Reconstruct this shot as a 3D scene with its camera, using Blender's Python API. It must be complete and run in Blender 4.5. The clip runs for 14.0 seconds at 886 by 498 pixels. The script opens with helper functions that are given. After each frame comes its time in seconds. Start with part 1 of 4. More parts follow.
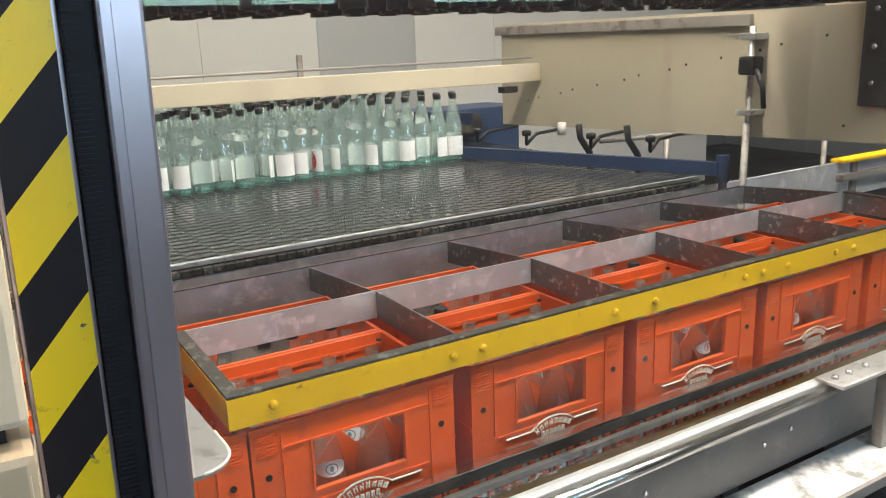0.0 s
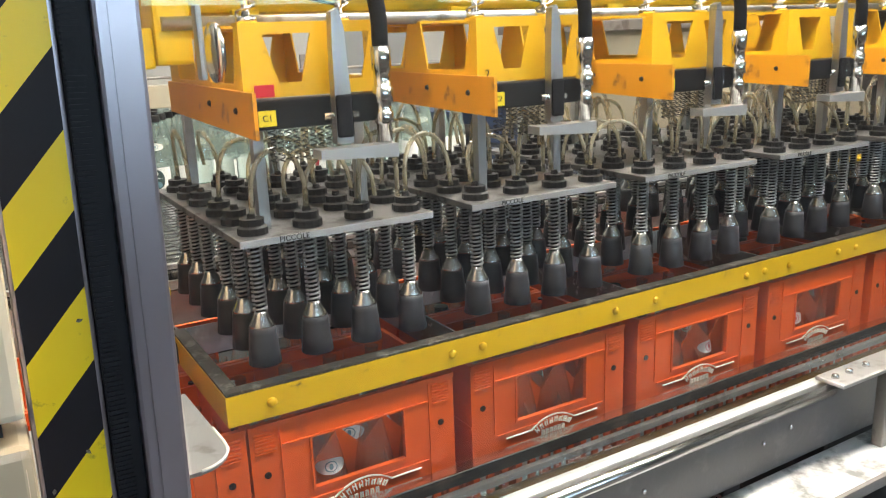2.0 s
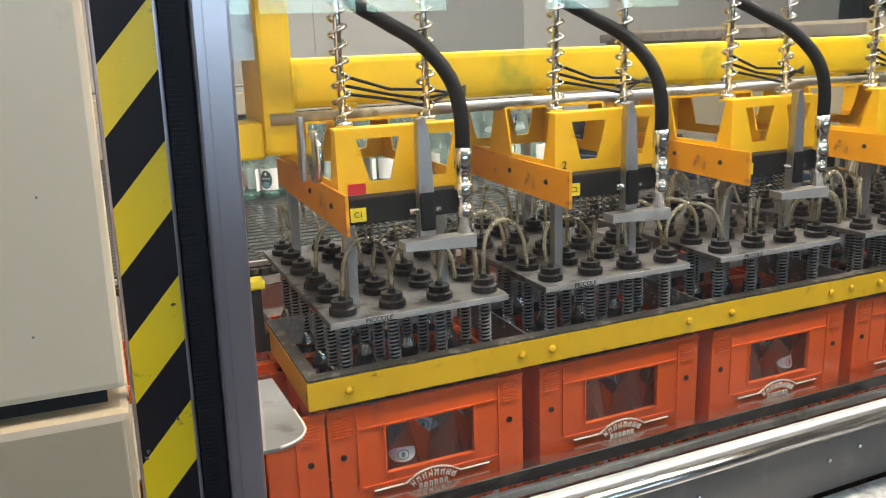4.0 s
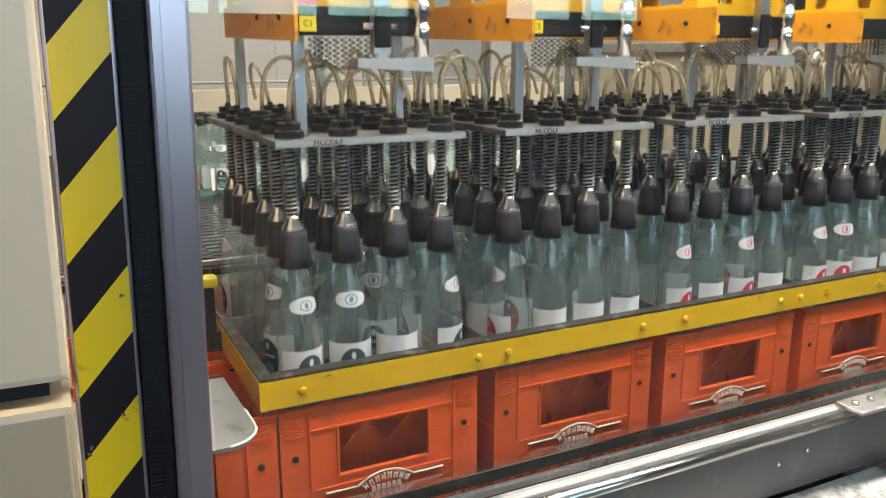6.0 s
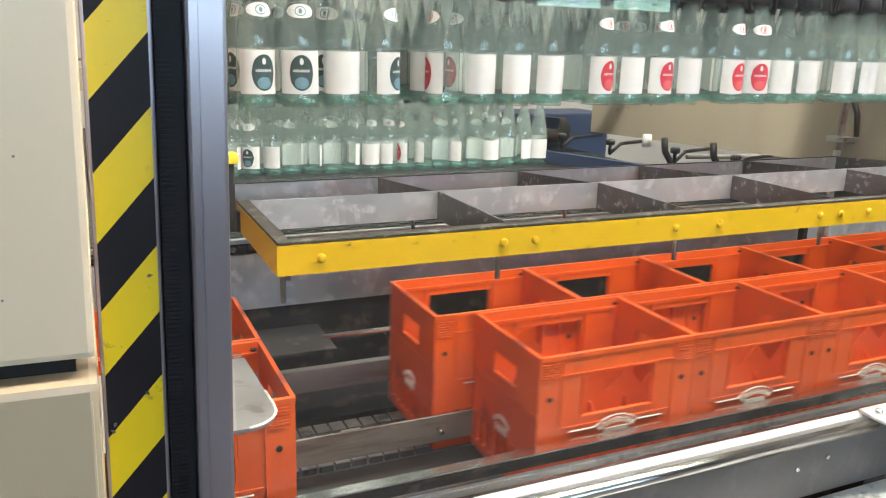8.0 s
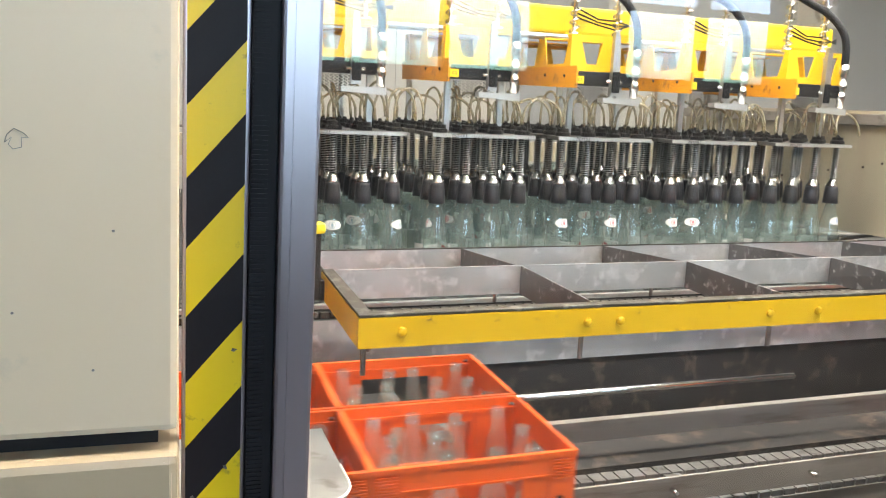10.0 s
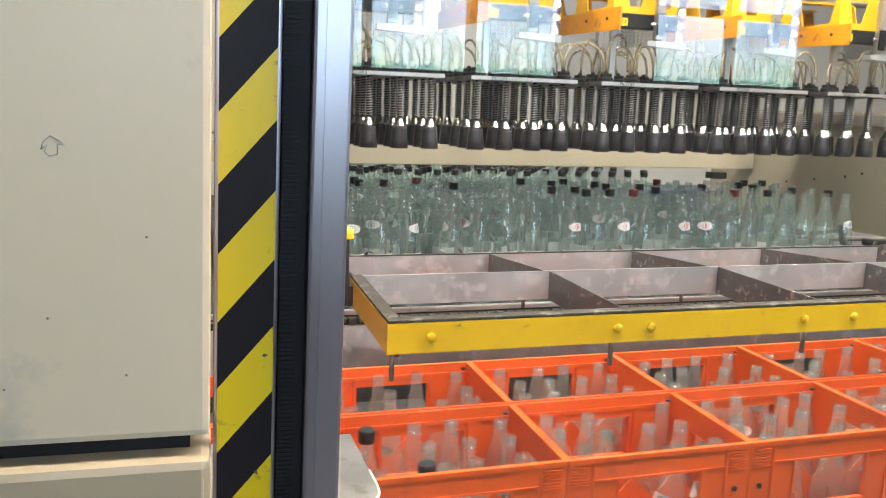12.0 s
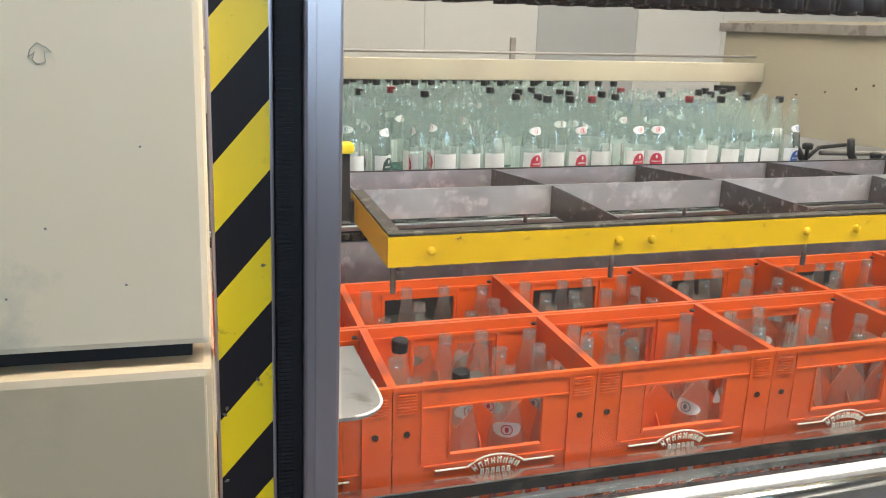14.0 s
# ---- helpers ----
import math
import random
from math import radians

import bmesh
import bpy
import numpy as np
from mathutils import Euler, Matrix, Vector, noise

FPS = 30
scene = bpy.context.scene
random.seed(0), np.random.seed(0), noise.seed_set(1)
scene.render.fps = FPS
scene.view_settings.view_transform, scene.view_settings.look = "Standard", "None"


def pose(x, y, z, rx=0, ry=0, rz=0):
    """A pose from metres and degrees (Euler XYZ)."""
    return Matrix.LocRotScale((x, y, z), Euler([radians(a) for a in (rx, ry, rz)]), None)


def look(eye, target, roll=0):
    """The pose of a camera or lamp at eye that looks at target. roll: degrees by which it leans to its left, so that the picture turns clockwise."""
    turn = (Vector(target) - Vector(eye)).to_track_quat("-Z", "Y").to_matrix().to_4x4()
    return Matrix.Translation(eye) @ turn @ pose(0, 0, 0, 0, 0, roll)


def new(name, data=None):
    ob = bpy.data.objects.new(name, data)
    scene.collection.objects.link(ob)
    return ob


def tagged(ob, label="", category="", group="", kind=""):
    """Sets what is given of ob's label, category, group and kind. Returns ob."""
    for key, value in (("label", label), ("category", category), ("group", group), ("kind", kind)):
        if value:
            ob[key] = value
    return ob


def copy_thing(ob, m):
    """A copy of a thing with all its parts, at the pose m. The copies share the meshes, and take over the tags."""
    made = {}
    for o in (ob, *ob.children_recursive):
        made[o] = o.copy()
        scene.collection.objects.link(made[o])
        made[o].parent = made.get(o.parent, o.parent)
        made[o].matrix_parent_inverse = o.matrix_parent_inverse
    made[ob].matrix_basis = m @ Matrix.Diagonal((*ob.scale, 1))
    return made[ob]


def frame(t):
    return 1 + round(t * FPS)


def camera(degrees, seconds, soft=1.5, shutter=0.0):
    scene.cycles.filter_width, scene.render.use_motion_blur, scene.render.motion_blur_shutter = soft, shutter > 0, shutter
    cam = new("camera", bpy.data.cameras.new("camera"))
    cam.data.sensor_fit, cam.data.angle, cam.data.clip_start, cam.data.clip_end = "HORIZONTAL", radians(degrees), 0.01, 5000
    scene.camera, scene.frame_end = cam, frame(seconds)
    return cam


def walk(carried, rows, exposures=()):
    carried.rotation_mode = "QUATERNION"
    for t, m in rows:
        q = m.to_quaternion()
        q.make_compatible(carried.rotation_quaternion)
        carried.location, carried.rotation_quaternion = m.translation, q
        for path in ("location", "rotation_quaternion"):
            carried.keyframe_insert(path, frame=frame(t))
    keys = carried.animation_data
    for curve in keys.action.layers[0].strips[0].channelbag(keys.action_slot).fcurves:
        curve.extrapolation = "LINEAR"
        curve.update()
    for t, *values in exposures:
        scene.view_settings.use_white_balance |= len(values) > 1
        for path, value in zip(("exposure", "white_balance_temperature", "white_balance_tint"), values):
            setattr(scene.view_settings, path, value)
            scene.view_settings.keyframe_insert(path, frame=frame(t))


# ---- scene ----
# camera and its path
cam = camera(57.8, 14.0, soft=1.0, shutter=0.4)
PATH = [
    (0, (-0.298, -1.186, 1.6), (0.694, 0.475, 1.091), -2.2),
    (0.5, (-0.293, -1.186, 1.597), (0.693, 0.478, 1.089), -2.4),
    (1, (-0.291, -1.184, 1.594), (0.698, 0.479, 1.087), -2.4),
    (1.5, (-0.288, -1.184, 1.594), (0.7, 0.479, 1.086), -2.4),
    (2, (-0.291, -1.192, 1.596), (0.691, 0.475, 1.088), -2.2),
    (2.5, (-0.296, -1.225, 1.61), (0.647, 0.462, 1.096), -1.7),
    (2.7, (-0.294, -1.248, 1.616), (0.559, 0.493, 1.124), -2.3),
    (4.8, (-0.271, -1.287, 1.608), (0.474, 0.502, 1.117), -2.1),
    (5, (-0.271, -1.281, 1.605), (0.484, 0.504, 1.115), -1.8),
    (5.5, (-0.268, -1.283, 1.602), (0.541, 0.481, 1.12), -0.9),
    (6, (-0.275, -1.278, 1.599), (0.577, 0.469, 1.126), -0.2),
    (6.5, (-0.273, -1.274, 1.602), (0.575, 0.478, 1.142), 0.3),
    (7, (-0.267, -1.27, 1.605), (0.571, 0.49, 1.157), 0.4),
    (7.5, (-0.271, -1.273, 1.602), (0.559, 0.495, 1.171), 0.7),
    (8, (-0.28, -1.269, 1.605), (0.523, 0.49, 1.096), 1.7),
    (8.5, (-0.284, -1.266, 1.607), (0.425, 0.536, 1.105), 1.4),
    (9, (-0.275, -1.254, 1.625), (0.412, 0.573, 1.188), 2.1),
    (11.3, (-0.282, -1.25, 1.619), (0.284, 0.637, 1.276), 2.2),
    (11.5, (-0.279, -1.248, 1.624), (0.287, 0.635, 1.257), 2.3),
    (12, (-0.281, -1.247, 1.622), (0.281, 0.64, 1.272), 2.0),
    (12.5, (-0.276, -1.249, 1.621), (0.277, 0.642, 1.276), 2.0),
    (13, (-0.274, -1.246, 1.606), (0.265, 0.609, 1.089), 1.9),
    (13.5, (-0.275, -1.249, 1.608), (0.266, 0.594, 1.051), 1.9),
    (14, (-0.271, -1.25, 1.611), (0.269, 0.596, 1.066), 1.6),
]
walk(cam, [(t, look(eye, target, roll)) for t, eye, target, roll in PATH], exposures=[(0, 0.0), (0.5, 0.05), (1.0, 0.25), (1.5, 0.25), (2.0, 0.0), (2.5, -0.2), (5.0, -0.3), (6.0, -0.2), (6.5, 0.0), (7.3, 0.15), (9.0, 0.2), (11.5, 0.0), (12.5, 0.0), (13.0, 0.0), (14.0, 0.12)])

# world, sun and large lights
world = bpy.data.worlds.new("world")
scene.world = world
world.use_nodes = True
wn = world.node_tree
bg = wn.nodes["Background"]
sky = wn.nodes.new("ShaderNodeTexSky")
sky.sky_type, sky.sun_disc = "NISHITA", False
sky.sun_elevation, sky.sun_rotation = radians(48), radians(200)
wn.links.new(sky.outputs[0], bg.inputs[0])
bg.inputs[1].default_value = 0.12


def area_lamp(name, m, sx, sy, watts, colour):
    data = bpy.data.lights.new(name, "AREA")
    data.shape, data.size, data.size_y, data.energy, data.color = "RECTANGLE", sx, sy, watts, colour
    ob = new(name, data)
    ob.matrix_world = m
    return ob


TUBE = (1.0, 0.935, 0.85)
# fluorescent rows under the ceiling
for lx, ly, watts in ((2.1, -0.72, 225), (1.9, 0.9, 285), (1.2, 3.4, 48)):
    area_lamp("tube_light", look((lx, ly, 3.42), (lx, ly + 0.001, 0)), 4.6, 0.2, watts, TUBE)


# materials
def mat(name, colour, rough=0.5, metal=0.0, vary=0.12, scale=8.0, bump=0.1, fine=120.0, stain=None, amount=0.0, stain_scale=3.0, island=False, streak=(1, 1, 1), spec=0.5):
    """A painted, metal or plastic surface: base colour with two scales of variation, relief and stains."""
    m = bpy.data.materials.new(name)
    m.use_nodes = True
    t = m.node_tree
    n, ln = t.nodes, t.links
    p = n["Principled BSDF"]
    p.inputs["Metallic"].default_value = metal
    p.inputs["Specular IOR Level"].default_value = spec
    co = n.new("ShaderNodeTexCoord")
    big = n.new("ShaderNodeTexNoise")
    big.inputs["Scale"].default_value, big.inputs["Detail"].default_value = scale, 6
    ln.new(co.outputs["Object"], big.inputs["Vector"])
    small = n.new("ShaderNodeTexNoise")
    small.inputs["Scale"].default_value, small.inputs["Detail"].default_value = fine, 3
    ln.new(co.outputs["Object"], small.inputs["Vector"])
    mix = n.new("ShaderNodeMix")
    mix.data_type = "RGBA"
    mix.inputs["A"].default_value = (*[c * (1 - vary) for c in colour], 1)
    mix.inputs["B"].default_value = (*[min(1, c * (1 + vary)) for c in colour], 1)
    ln.new(big.outputs["Fac"], mix.inputs["Factor"])
    out = mix.outputs["Result"]
    if stain:
        ramp = n.new("ShaderNodeMapRange")
        ramp.inputs["From Min"].default_value, ramp.inputs["From Max"].default_value = 0.62 - amount * 0.3, 0.70 - amount * 0.2
        st = n.new("ShaderNodeTexNoise")
        st.inputs["Scale"].default_value, st.inputs["Detail"].default_value, st.inputs["Roughness"].default_value = stain_scale, 9, 0.65
        mp = n.new("ShaderNodeMapping")
        mp.inputs["Scale"].default_value = streak
        ln.new(co.outputs["Object"], mp.inputs["Vector"])
        ln.new(mp.outputs["Vector"], st.inputs["Vector"])
        ln.new(st.outputs["Fac"], ramp.inputs["Value"])
        m2 = n.new("ShaderNodeMix")
        m2.data_type = "RGBA"
        m2.inputs["B"].default_value = (*stain, 1)
        ln.new(out, m2.inputs["A"])
        ln.new(ramp.outputs["Result"], m2.inputs["Factor"])
        out = m2.outputs["Result"]
    if island:
        oi = n.new("ShaderNodeObjectInfo")
        hs = n.new("ShaderNodeHueSaturation")
        mr = n.new("ShaderNodeMapRange")
        mr.inputs["To Min"].default_value, mr.inputs["To Max"].default_value = 0.86, 1.12
        ln.new(oi.outputs["Random"], mr.inputs["Value"])
        ln.new(mr.outputs["Result"], hs.inputs["Value"])
        ln.new(out, hs.inputs["Color"])
        out = hs.outputs["Color"]
    ln.new(out, p.inputs["Base Color"])
    rr = n.new("ShaderNodeMapRange")
    rr.inputs["To Min"].default_value, rr.inputs["To Max"].default_value = max(0.03, rough - 0.1), min(1, rough + 0.12)
    ln.new(big.outputs["Fac"], rr.inputs["Value"])
    ln.new(rr.outputs["Result"], p.inputs["Roughness"])
    bp = n.new("ShaderNodeBump")
    bp.inputs["Strength"].default_value, bp.inputs["Distance"].default_value = bump, 0.002
    ln.new(small.outputs["Fac"], bp.inputs["Height"])
    ln.new(bp.outputs["Normal"], p.inputs["Normal"])
    return m


def clear(name, tint, milk, milk_colour, rough=0.03, rim=0.8, face=0.045, haze=False):
    """Thin clear glass or plastic: sees through with a tint, gloss by Fresnel, a little pale haze."""
    m = bpy.data.materials.new(name)
    m.use_nodes = True
    t = m.node_tree
    n, ln = t.nodes, t.links
    n.remove(n["Principled BSDF"])
    tr = n.new("ShaderNodeBsdfTransparent")
    tr.inputs[0].default_value = (*tint, 1)
    df = n.new("ShaderNodeBsdfDiffuse")
    df.inputs[0].default_value = (*milk_colour, 1)
    tl = n.new("ShaderNodeBsdfTranslucent")
    tl.inputs[0].default_value = (*milk_colour, 1)
    both = n.new("ShaderNodeAddShader")
    ln.new(df.outputs[0], both.inputs[0])
    ln.new(tl.outputs[0], both.inputs[1])
    gl = n.new("ShaderNodeBsdfGlossy")
    gl.inputs["Roughness"].default_value = rough
    lw, pw, fr = n.new("ShaderNodeLayerWeight"), n.new("ShaderNodeMath"), n.new("ShaderNodeMath")
    lw.inputs["Blend"].default_value = 0.5
    pw.operation, fr.operation = "POWER", "MULTIPLY_ADD"
    pw.inputs[1].default_value = 4.0
    fr.inputs[1].default_value, fr.inputs[2].default_value = rim, face
    ln.new(lw.outputs["Facing"], pw.inputs[0])
    ln.new(pw.outputs[0], fr.inputs[0])
    a, b = n.new("ShaderNodeMixShader"), n.new("ShaderNodeMixShader")
    if milk > 0.05:
        co, nz, mr = n.new("ShaderNodeTexCoord"), n.new("ShaderNodeTexNoise"), n.new("ShaderNodeMapRange")
        nz.inputs["Scale"].default_value, nz.inputs["Detail"].default_value = 30, 5
        mr.inputs["To Min"].default_value, mr.inputs["To Max"].default_value = milk * 0.4, milk * 1.6
        ln.new(co.outputs["Object"], nz.inputs["Vector"])
        ln.new(nz.outputs["Fac"], mr.inputs["Value"])
        ln.new(mr.outputs["Result"], a.inputs[0])
    else:
        a.inputs[0].default_value = milk
    ln.new(tr.outputs[0], a.inputs[1])
    ln.new((both if haze else df).outputs[0], a.inputs[2])
    ln.new(fr.outputs[0], b.inputs[0])
    ln.new(a.outputs[0], b.inputs[1])
    ln.new(gl.outputs[0], b.inputs[2])
    ln.new(b.outputs[0], n["Material Output"].inputs[0])
    return m


def glow(name, colour, strength):
    m = bpy.data.materials.new(name)
    m.use_nodes = True
    p = m.node_tree.nodes["Principled BSDF"]
    p.inputs["Base Color"].default_value = (*colour, 1)
    p.inputs["Emission Color"].default_value = (*colour, 1)
    p.inputs["Emission Strength"].default_value = strength
    return m


M_CRATE = mat("orange_crate_plastic", (0.74, 0.105, 0.012), 0.36, vary=0.1, scale=5, bump=0.06, stain=(0.45, 0.07, 0.02), amount=0.15, stain_scale=7, island=True)
M_HOLE = mat("dark_hole", (0.02, 0.008, 0.005), 0.8)
M_PRINT = mat("white_print", (0.88, 0.82, 0.74), 0.6, vary=0.2, scale=60)
M_YELLOW = mat("yellow_frame_paint", (0.74, 0.445, 0.006), 0.36, vary=0.12, scale=6, stain=(0.22, 0.14, 0.03), amount=0.07, stain_scale=45)
M_LIP = mat("worn_dark_steel", (0.075, 0.066, 0.056), 0.45, metal=0.6, vary=0.35, scale=22, bump=0.3, stain=(0.25, 0.23, 0.2), amount=0.3, stain_scale=30)
M_SHEET = mat("scuffed_galvanised_sheet", (0.53, 0.53, 0.525), 0.40, metal=0.55, vary=0.4, scale=9, bump=0.2, stain=(0.72, 0.72, 0.71), amount=0.34, stain_scale=24)
# same sheet for the dividers, shade of their left-facing sides put into the colour
M_DIVIDER = mat("scratched_dark_sheet", (0.20, 0.195, 0.195), 0.36, metal=0.8, vary=0.4, scale=14, bump=0.2, stain=(0.55, 0.55, 0.54), amount=0.2, stain_scale=48)
M_STEEL = mat("brushed_steel", (0.52, 0.51, 0.49), 0.35, metal=0.9, vary=0.2, scale=12, bump=0.1, stain=(0.28, 0.26, 0.23), amount=0.25, stain_scale=10)
M_CHROME = mat("bright_steel", (0.72, 0.72, 0.70), 0.2, metal=1.0, vary=0.1, scale=30, bump=0.03)
M_SPRING = mat("grey_spring_wire", (0.46, 0.46, 0.45), 0.38, metal=0.75, vary=0.2, scale=40, bump=0.05)
M_ALU = mat("anodised_aluminium", (0.42, 0.375, 0.40), 0.30, metal=0.9, vary=0.06, scale=2, bump=0.04)
M_RAILALU = mat("scratched_bare_aluminium", (0.50, 0.50, 0.49), 0.42, metal=0.6, vary=0.15, scale=14, bump=0.1, stain=(0.4, 0.39, 0.38), amount=0.2, stain_scale=14, streak=(0.15, 1, 1))
M_PLATE = mat("grey_aluminium_plate", (0.40, 0.395, 0.385), 0.38, metal=0.8, vary=0.18, scale=14, bump=0.1, stain=(0.25, 0.24, 0.22), amount=0.2, stain_scale=20)
M_GRIPPLATE = mat("dull_gripper_plate", (0.21, 0.205, 0.20), 0.4, metal=0.8, vary=0.3, scale=18, bump=0.1, stain=(0.05, 0.045, 0.04), amount=0.35, stain_scale=24)
# dark reddish gloss that stands in for the shade on the crate bases
M_SHADE_SHEET = mat("polished_dark_steel", (0.17, 0.125, 0.125), 0.10, metal=1.0, vary=0.25, scale=7, bump=0.05)
M_BLACK = mat("black_plastic", (0.014, 0.013, 0.013), 0.45, vary=0.2, scale=20, spec=0.3)
M_RUBBER = mat("black_rubber", (0.014, 0.014, 0.016), 0.5, vary=0.25, scale=25, bump=0.2, spec=0.14)
M_CUP = mat("dusty_black_cup", (0.032, 0.032, 0.037), 0.34, vary=0.3, scale=40, bump=0.1)
M_YOKE = mat("warm_yellow_paint", (0.90, 0.50, 0.012), 0.38, vary=0.12, scale=6, stain=(0.42, 0.20, 0.03), amount=0.14, stain_scale=14)
M_ORANGE = mat("orange_yellow_paint", (0.80, 0.34, 0.012), 0.42, vary=0.12, scale=6, stain=(0.30, 0.13, 0.03), amount=0.15, stain_scale=14)
M_BEAM = mat("yellow_beam_paint", (0.90, 0.58, 0.014), 0.38, vary=0.1, scale=3, stain=(0.50, 0.42, 0.03), amount=0.3, stain_scale=6)
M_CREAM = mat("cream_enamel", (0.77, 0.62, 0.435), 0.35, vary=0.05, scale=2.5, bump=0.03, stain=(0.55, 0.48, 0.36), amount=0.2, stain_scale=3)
# cream of the lower panel, darker and slightly yellower than the upper one
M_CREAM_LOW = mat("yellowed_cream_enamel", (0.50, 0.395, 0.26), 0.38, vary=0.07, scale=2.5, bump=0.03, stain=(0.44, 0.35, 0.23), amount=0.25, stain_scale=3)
M_PANEL = mat("dirty_cream_panel", (0.37, 0.325, 0.24), 0.4, vary=0.14, scale=2.2, bump=0.05, stain=(0.34, 0.29, 0.22), amount=0.38, stain_scale=5, streak=(1, 1, 0.09))
M_WHITE = mat("white_wall_panel", (0.47, 0.45, 0.41), 0.6, vary=0.05, scale=1.5, bump=0.05)
M_GREYPANEL = mat("grey_wall_panel", (0.31, 0.305, 0.295), 0.6, vary=0.08, scale=2, bump=0.05)
M_BLUE = mat("dark_blue_paint", (0.020, 0.036, 0.080), 0.45, vary=0.2, scale=9, stain=(0.02, 0.02, 0.025), amount=0.2, stain_scale=8)
M_BELT = mat("dark_belt_plastic", (0.05, 0.05, 0.05), 0.16, vary=0.3, scale=5, bump=0.06, stain=(0.10, 0.10, 0.095), amount=0.15, stain_scale=12)
M_DARK = mat("grimy_dark_metal", (0.034, 0.030, 0.028), 0.6, metal=0.3, vary=0.35, scale=7, bump=0.3, stain=(0.12, 0.09, 0.07), amount=0.3, stain_scale=9)
M_CHAIN = mat("worn_chain_steel", (0.22, 0.21, 0.20), 0.42, metal=0.6, vary=0.35, scale=14, bump=0.25, stain=(0.09, 0.08, 0.07), amount=0.3, stain_scale=22)
M_SKIRT = mat("scuffed_dark_sheet", (0.125, 0.12, 0.112), 0.46, metal=0.4, vary=0.3, scale=6, bump=0.15, stain=(0.16, 0.15, 0.14), amount=0.3, stain_scale=11)
M_RAIL = mat("worn_guide_rail", (0.26, 0.235, 0.21), 0.5, metal=0.3, vary=0.25, scale=10, bump=0.2, stain=(0.16, 0.13, 0.11), amount=0.35, stain_scale=16, streak=(0.12, 1, 1))
M_STRIPE_Y = mat("hazard_yellow", (0.70, 0.50, 0.006), 0.4, vary=0.06, scale=8, stain=(0.30, 0.22, 0.02), amount=0.05, stain_scale=30)
M_STRIPE_K = mat("hazard_black", (0.012, 0.010, 0.012), 0.5, vary=0.2, scale=9, spec=0.2)
M_FLOOR = mat("grey_concrete_floor", (0.075, 0.068, 0.06), 0.6, vary=0.2, scale=1.2, bump=0.2, stain=(0.16, 0.15, 0.14), amount=0.3, stain_scale=1.5)
M_TRAY = mat("flaking_white_paint", (0.74, 0.72, 0.68), 0.5, vary=0.08, scale=7, bump=0.2, stain=(0.27, 0.26, 0.24), amount=0.42, stain_scale=11)
M_CEIL = mat("pale_ceiling", (0.6, 0.6, 0.58), 0.8, vary=0.06, scale=1)
M_WALL = mat("plaster_wall", (0.20, 0.20, 0.20), 0.8, vary=0.08, scale=1.1)
M_LABEL = mat("white_paper_label", (0.66, 0.66, 0.64), 0.5, vary=0.14, scale=45)
M_OVAL_K = mat("black_green_oval", (0.03, 0.06, 0.06), 0.5, vary=0.5, scale=60)
M_OVAL_G = mat("grey_blue_print", (0.13, 0.24, 0.29), 0.5, vary=0.4, scale=60)
M_OVAL_R2 = mat("faded_red_print", (0.62, 0.11, 0.12), 0.5, vary=0.2, scale=60)
M_OVAL_R = mat("red_oval", (0.50, 0.03, 0.05), 0.5, vary=0.3, scale=60)
M_OVAL_B = mat("blue_oval", (0.03, 0.10, 0.36), 0.5, vary=0.3, scale=60)
M_TAG = mat("yellow_tag", (0.85, 0.66, 0.02), 0.5, vary=0.05)
M_RED = mat("red_sticker", (0.70, 0.03, 0.04), 0.5, vary=0.15, scale=50)
M_INK = mat("black_ink", (0.01, 0.01, 0.01), 0.7, vary=0.1)
# milky haze in bottle and mouth stands in for light caught by thick glass
M_GLASS = clear("scuffed_bottle_glass", (0.945, 0.978, 0.966), 0.084, (0.49, 0.59, 0.555), 0.06, 1.0, 0.06, True)
M_RIMGLASS = clear("frosted_bottle_mouth", (0.90, 0.93, 0.92), 0.085, (0.48, 0.51, 0.50), 0.08, 1.0, 0.08, True)
M_BASEGLASS = clear("thick_bottle_base_glass", (0.45, 0.80, 0.70), 0.22, (0.22, 0.50, 0.43), 0.05, 0.9, 0.06, True)
M_HOSE = clear("clear_yellowed_hose", (0.75, 0.70, 0.55), 0.35, (0.55, 0.50, 0.38), 0.1)
M_PANE = clear("clear_guard_pane", (0.955, 0.965, 0.96), 0.004, (0.7, 0.7, 0.7), 0.01, 0.8, 0.049)
M_TUBE = glow("lit_tube", (1.0, 0.97, 0.9), 6.0)


# builders
def part(name, bm, material, parent=None, label=""):
    me = bpy.data.meshes.new(name)
    bm.to_mesh(me)
    bm.free()
    for mt in (material if isinstance(material, (list, tuple)) else [material]):
        me.materials.append(mt)
    ob = new(name, me)
    if parent is not None:
        ob.parent = parent
    if label:
        ob["label"] = label
    return ob


def again(ob, name, m, parent):
    """The same mesh once more, as an object of its own."""
    o = new(name, ob.data)
    o.parent = parent
    o.matrix_basis = m
    return o


def empty(name, m=None, **tags):
    ob = new(name)
    if m is not None:
        ob.matrix_basis = m
    return tagged(ob, **tags)


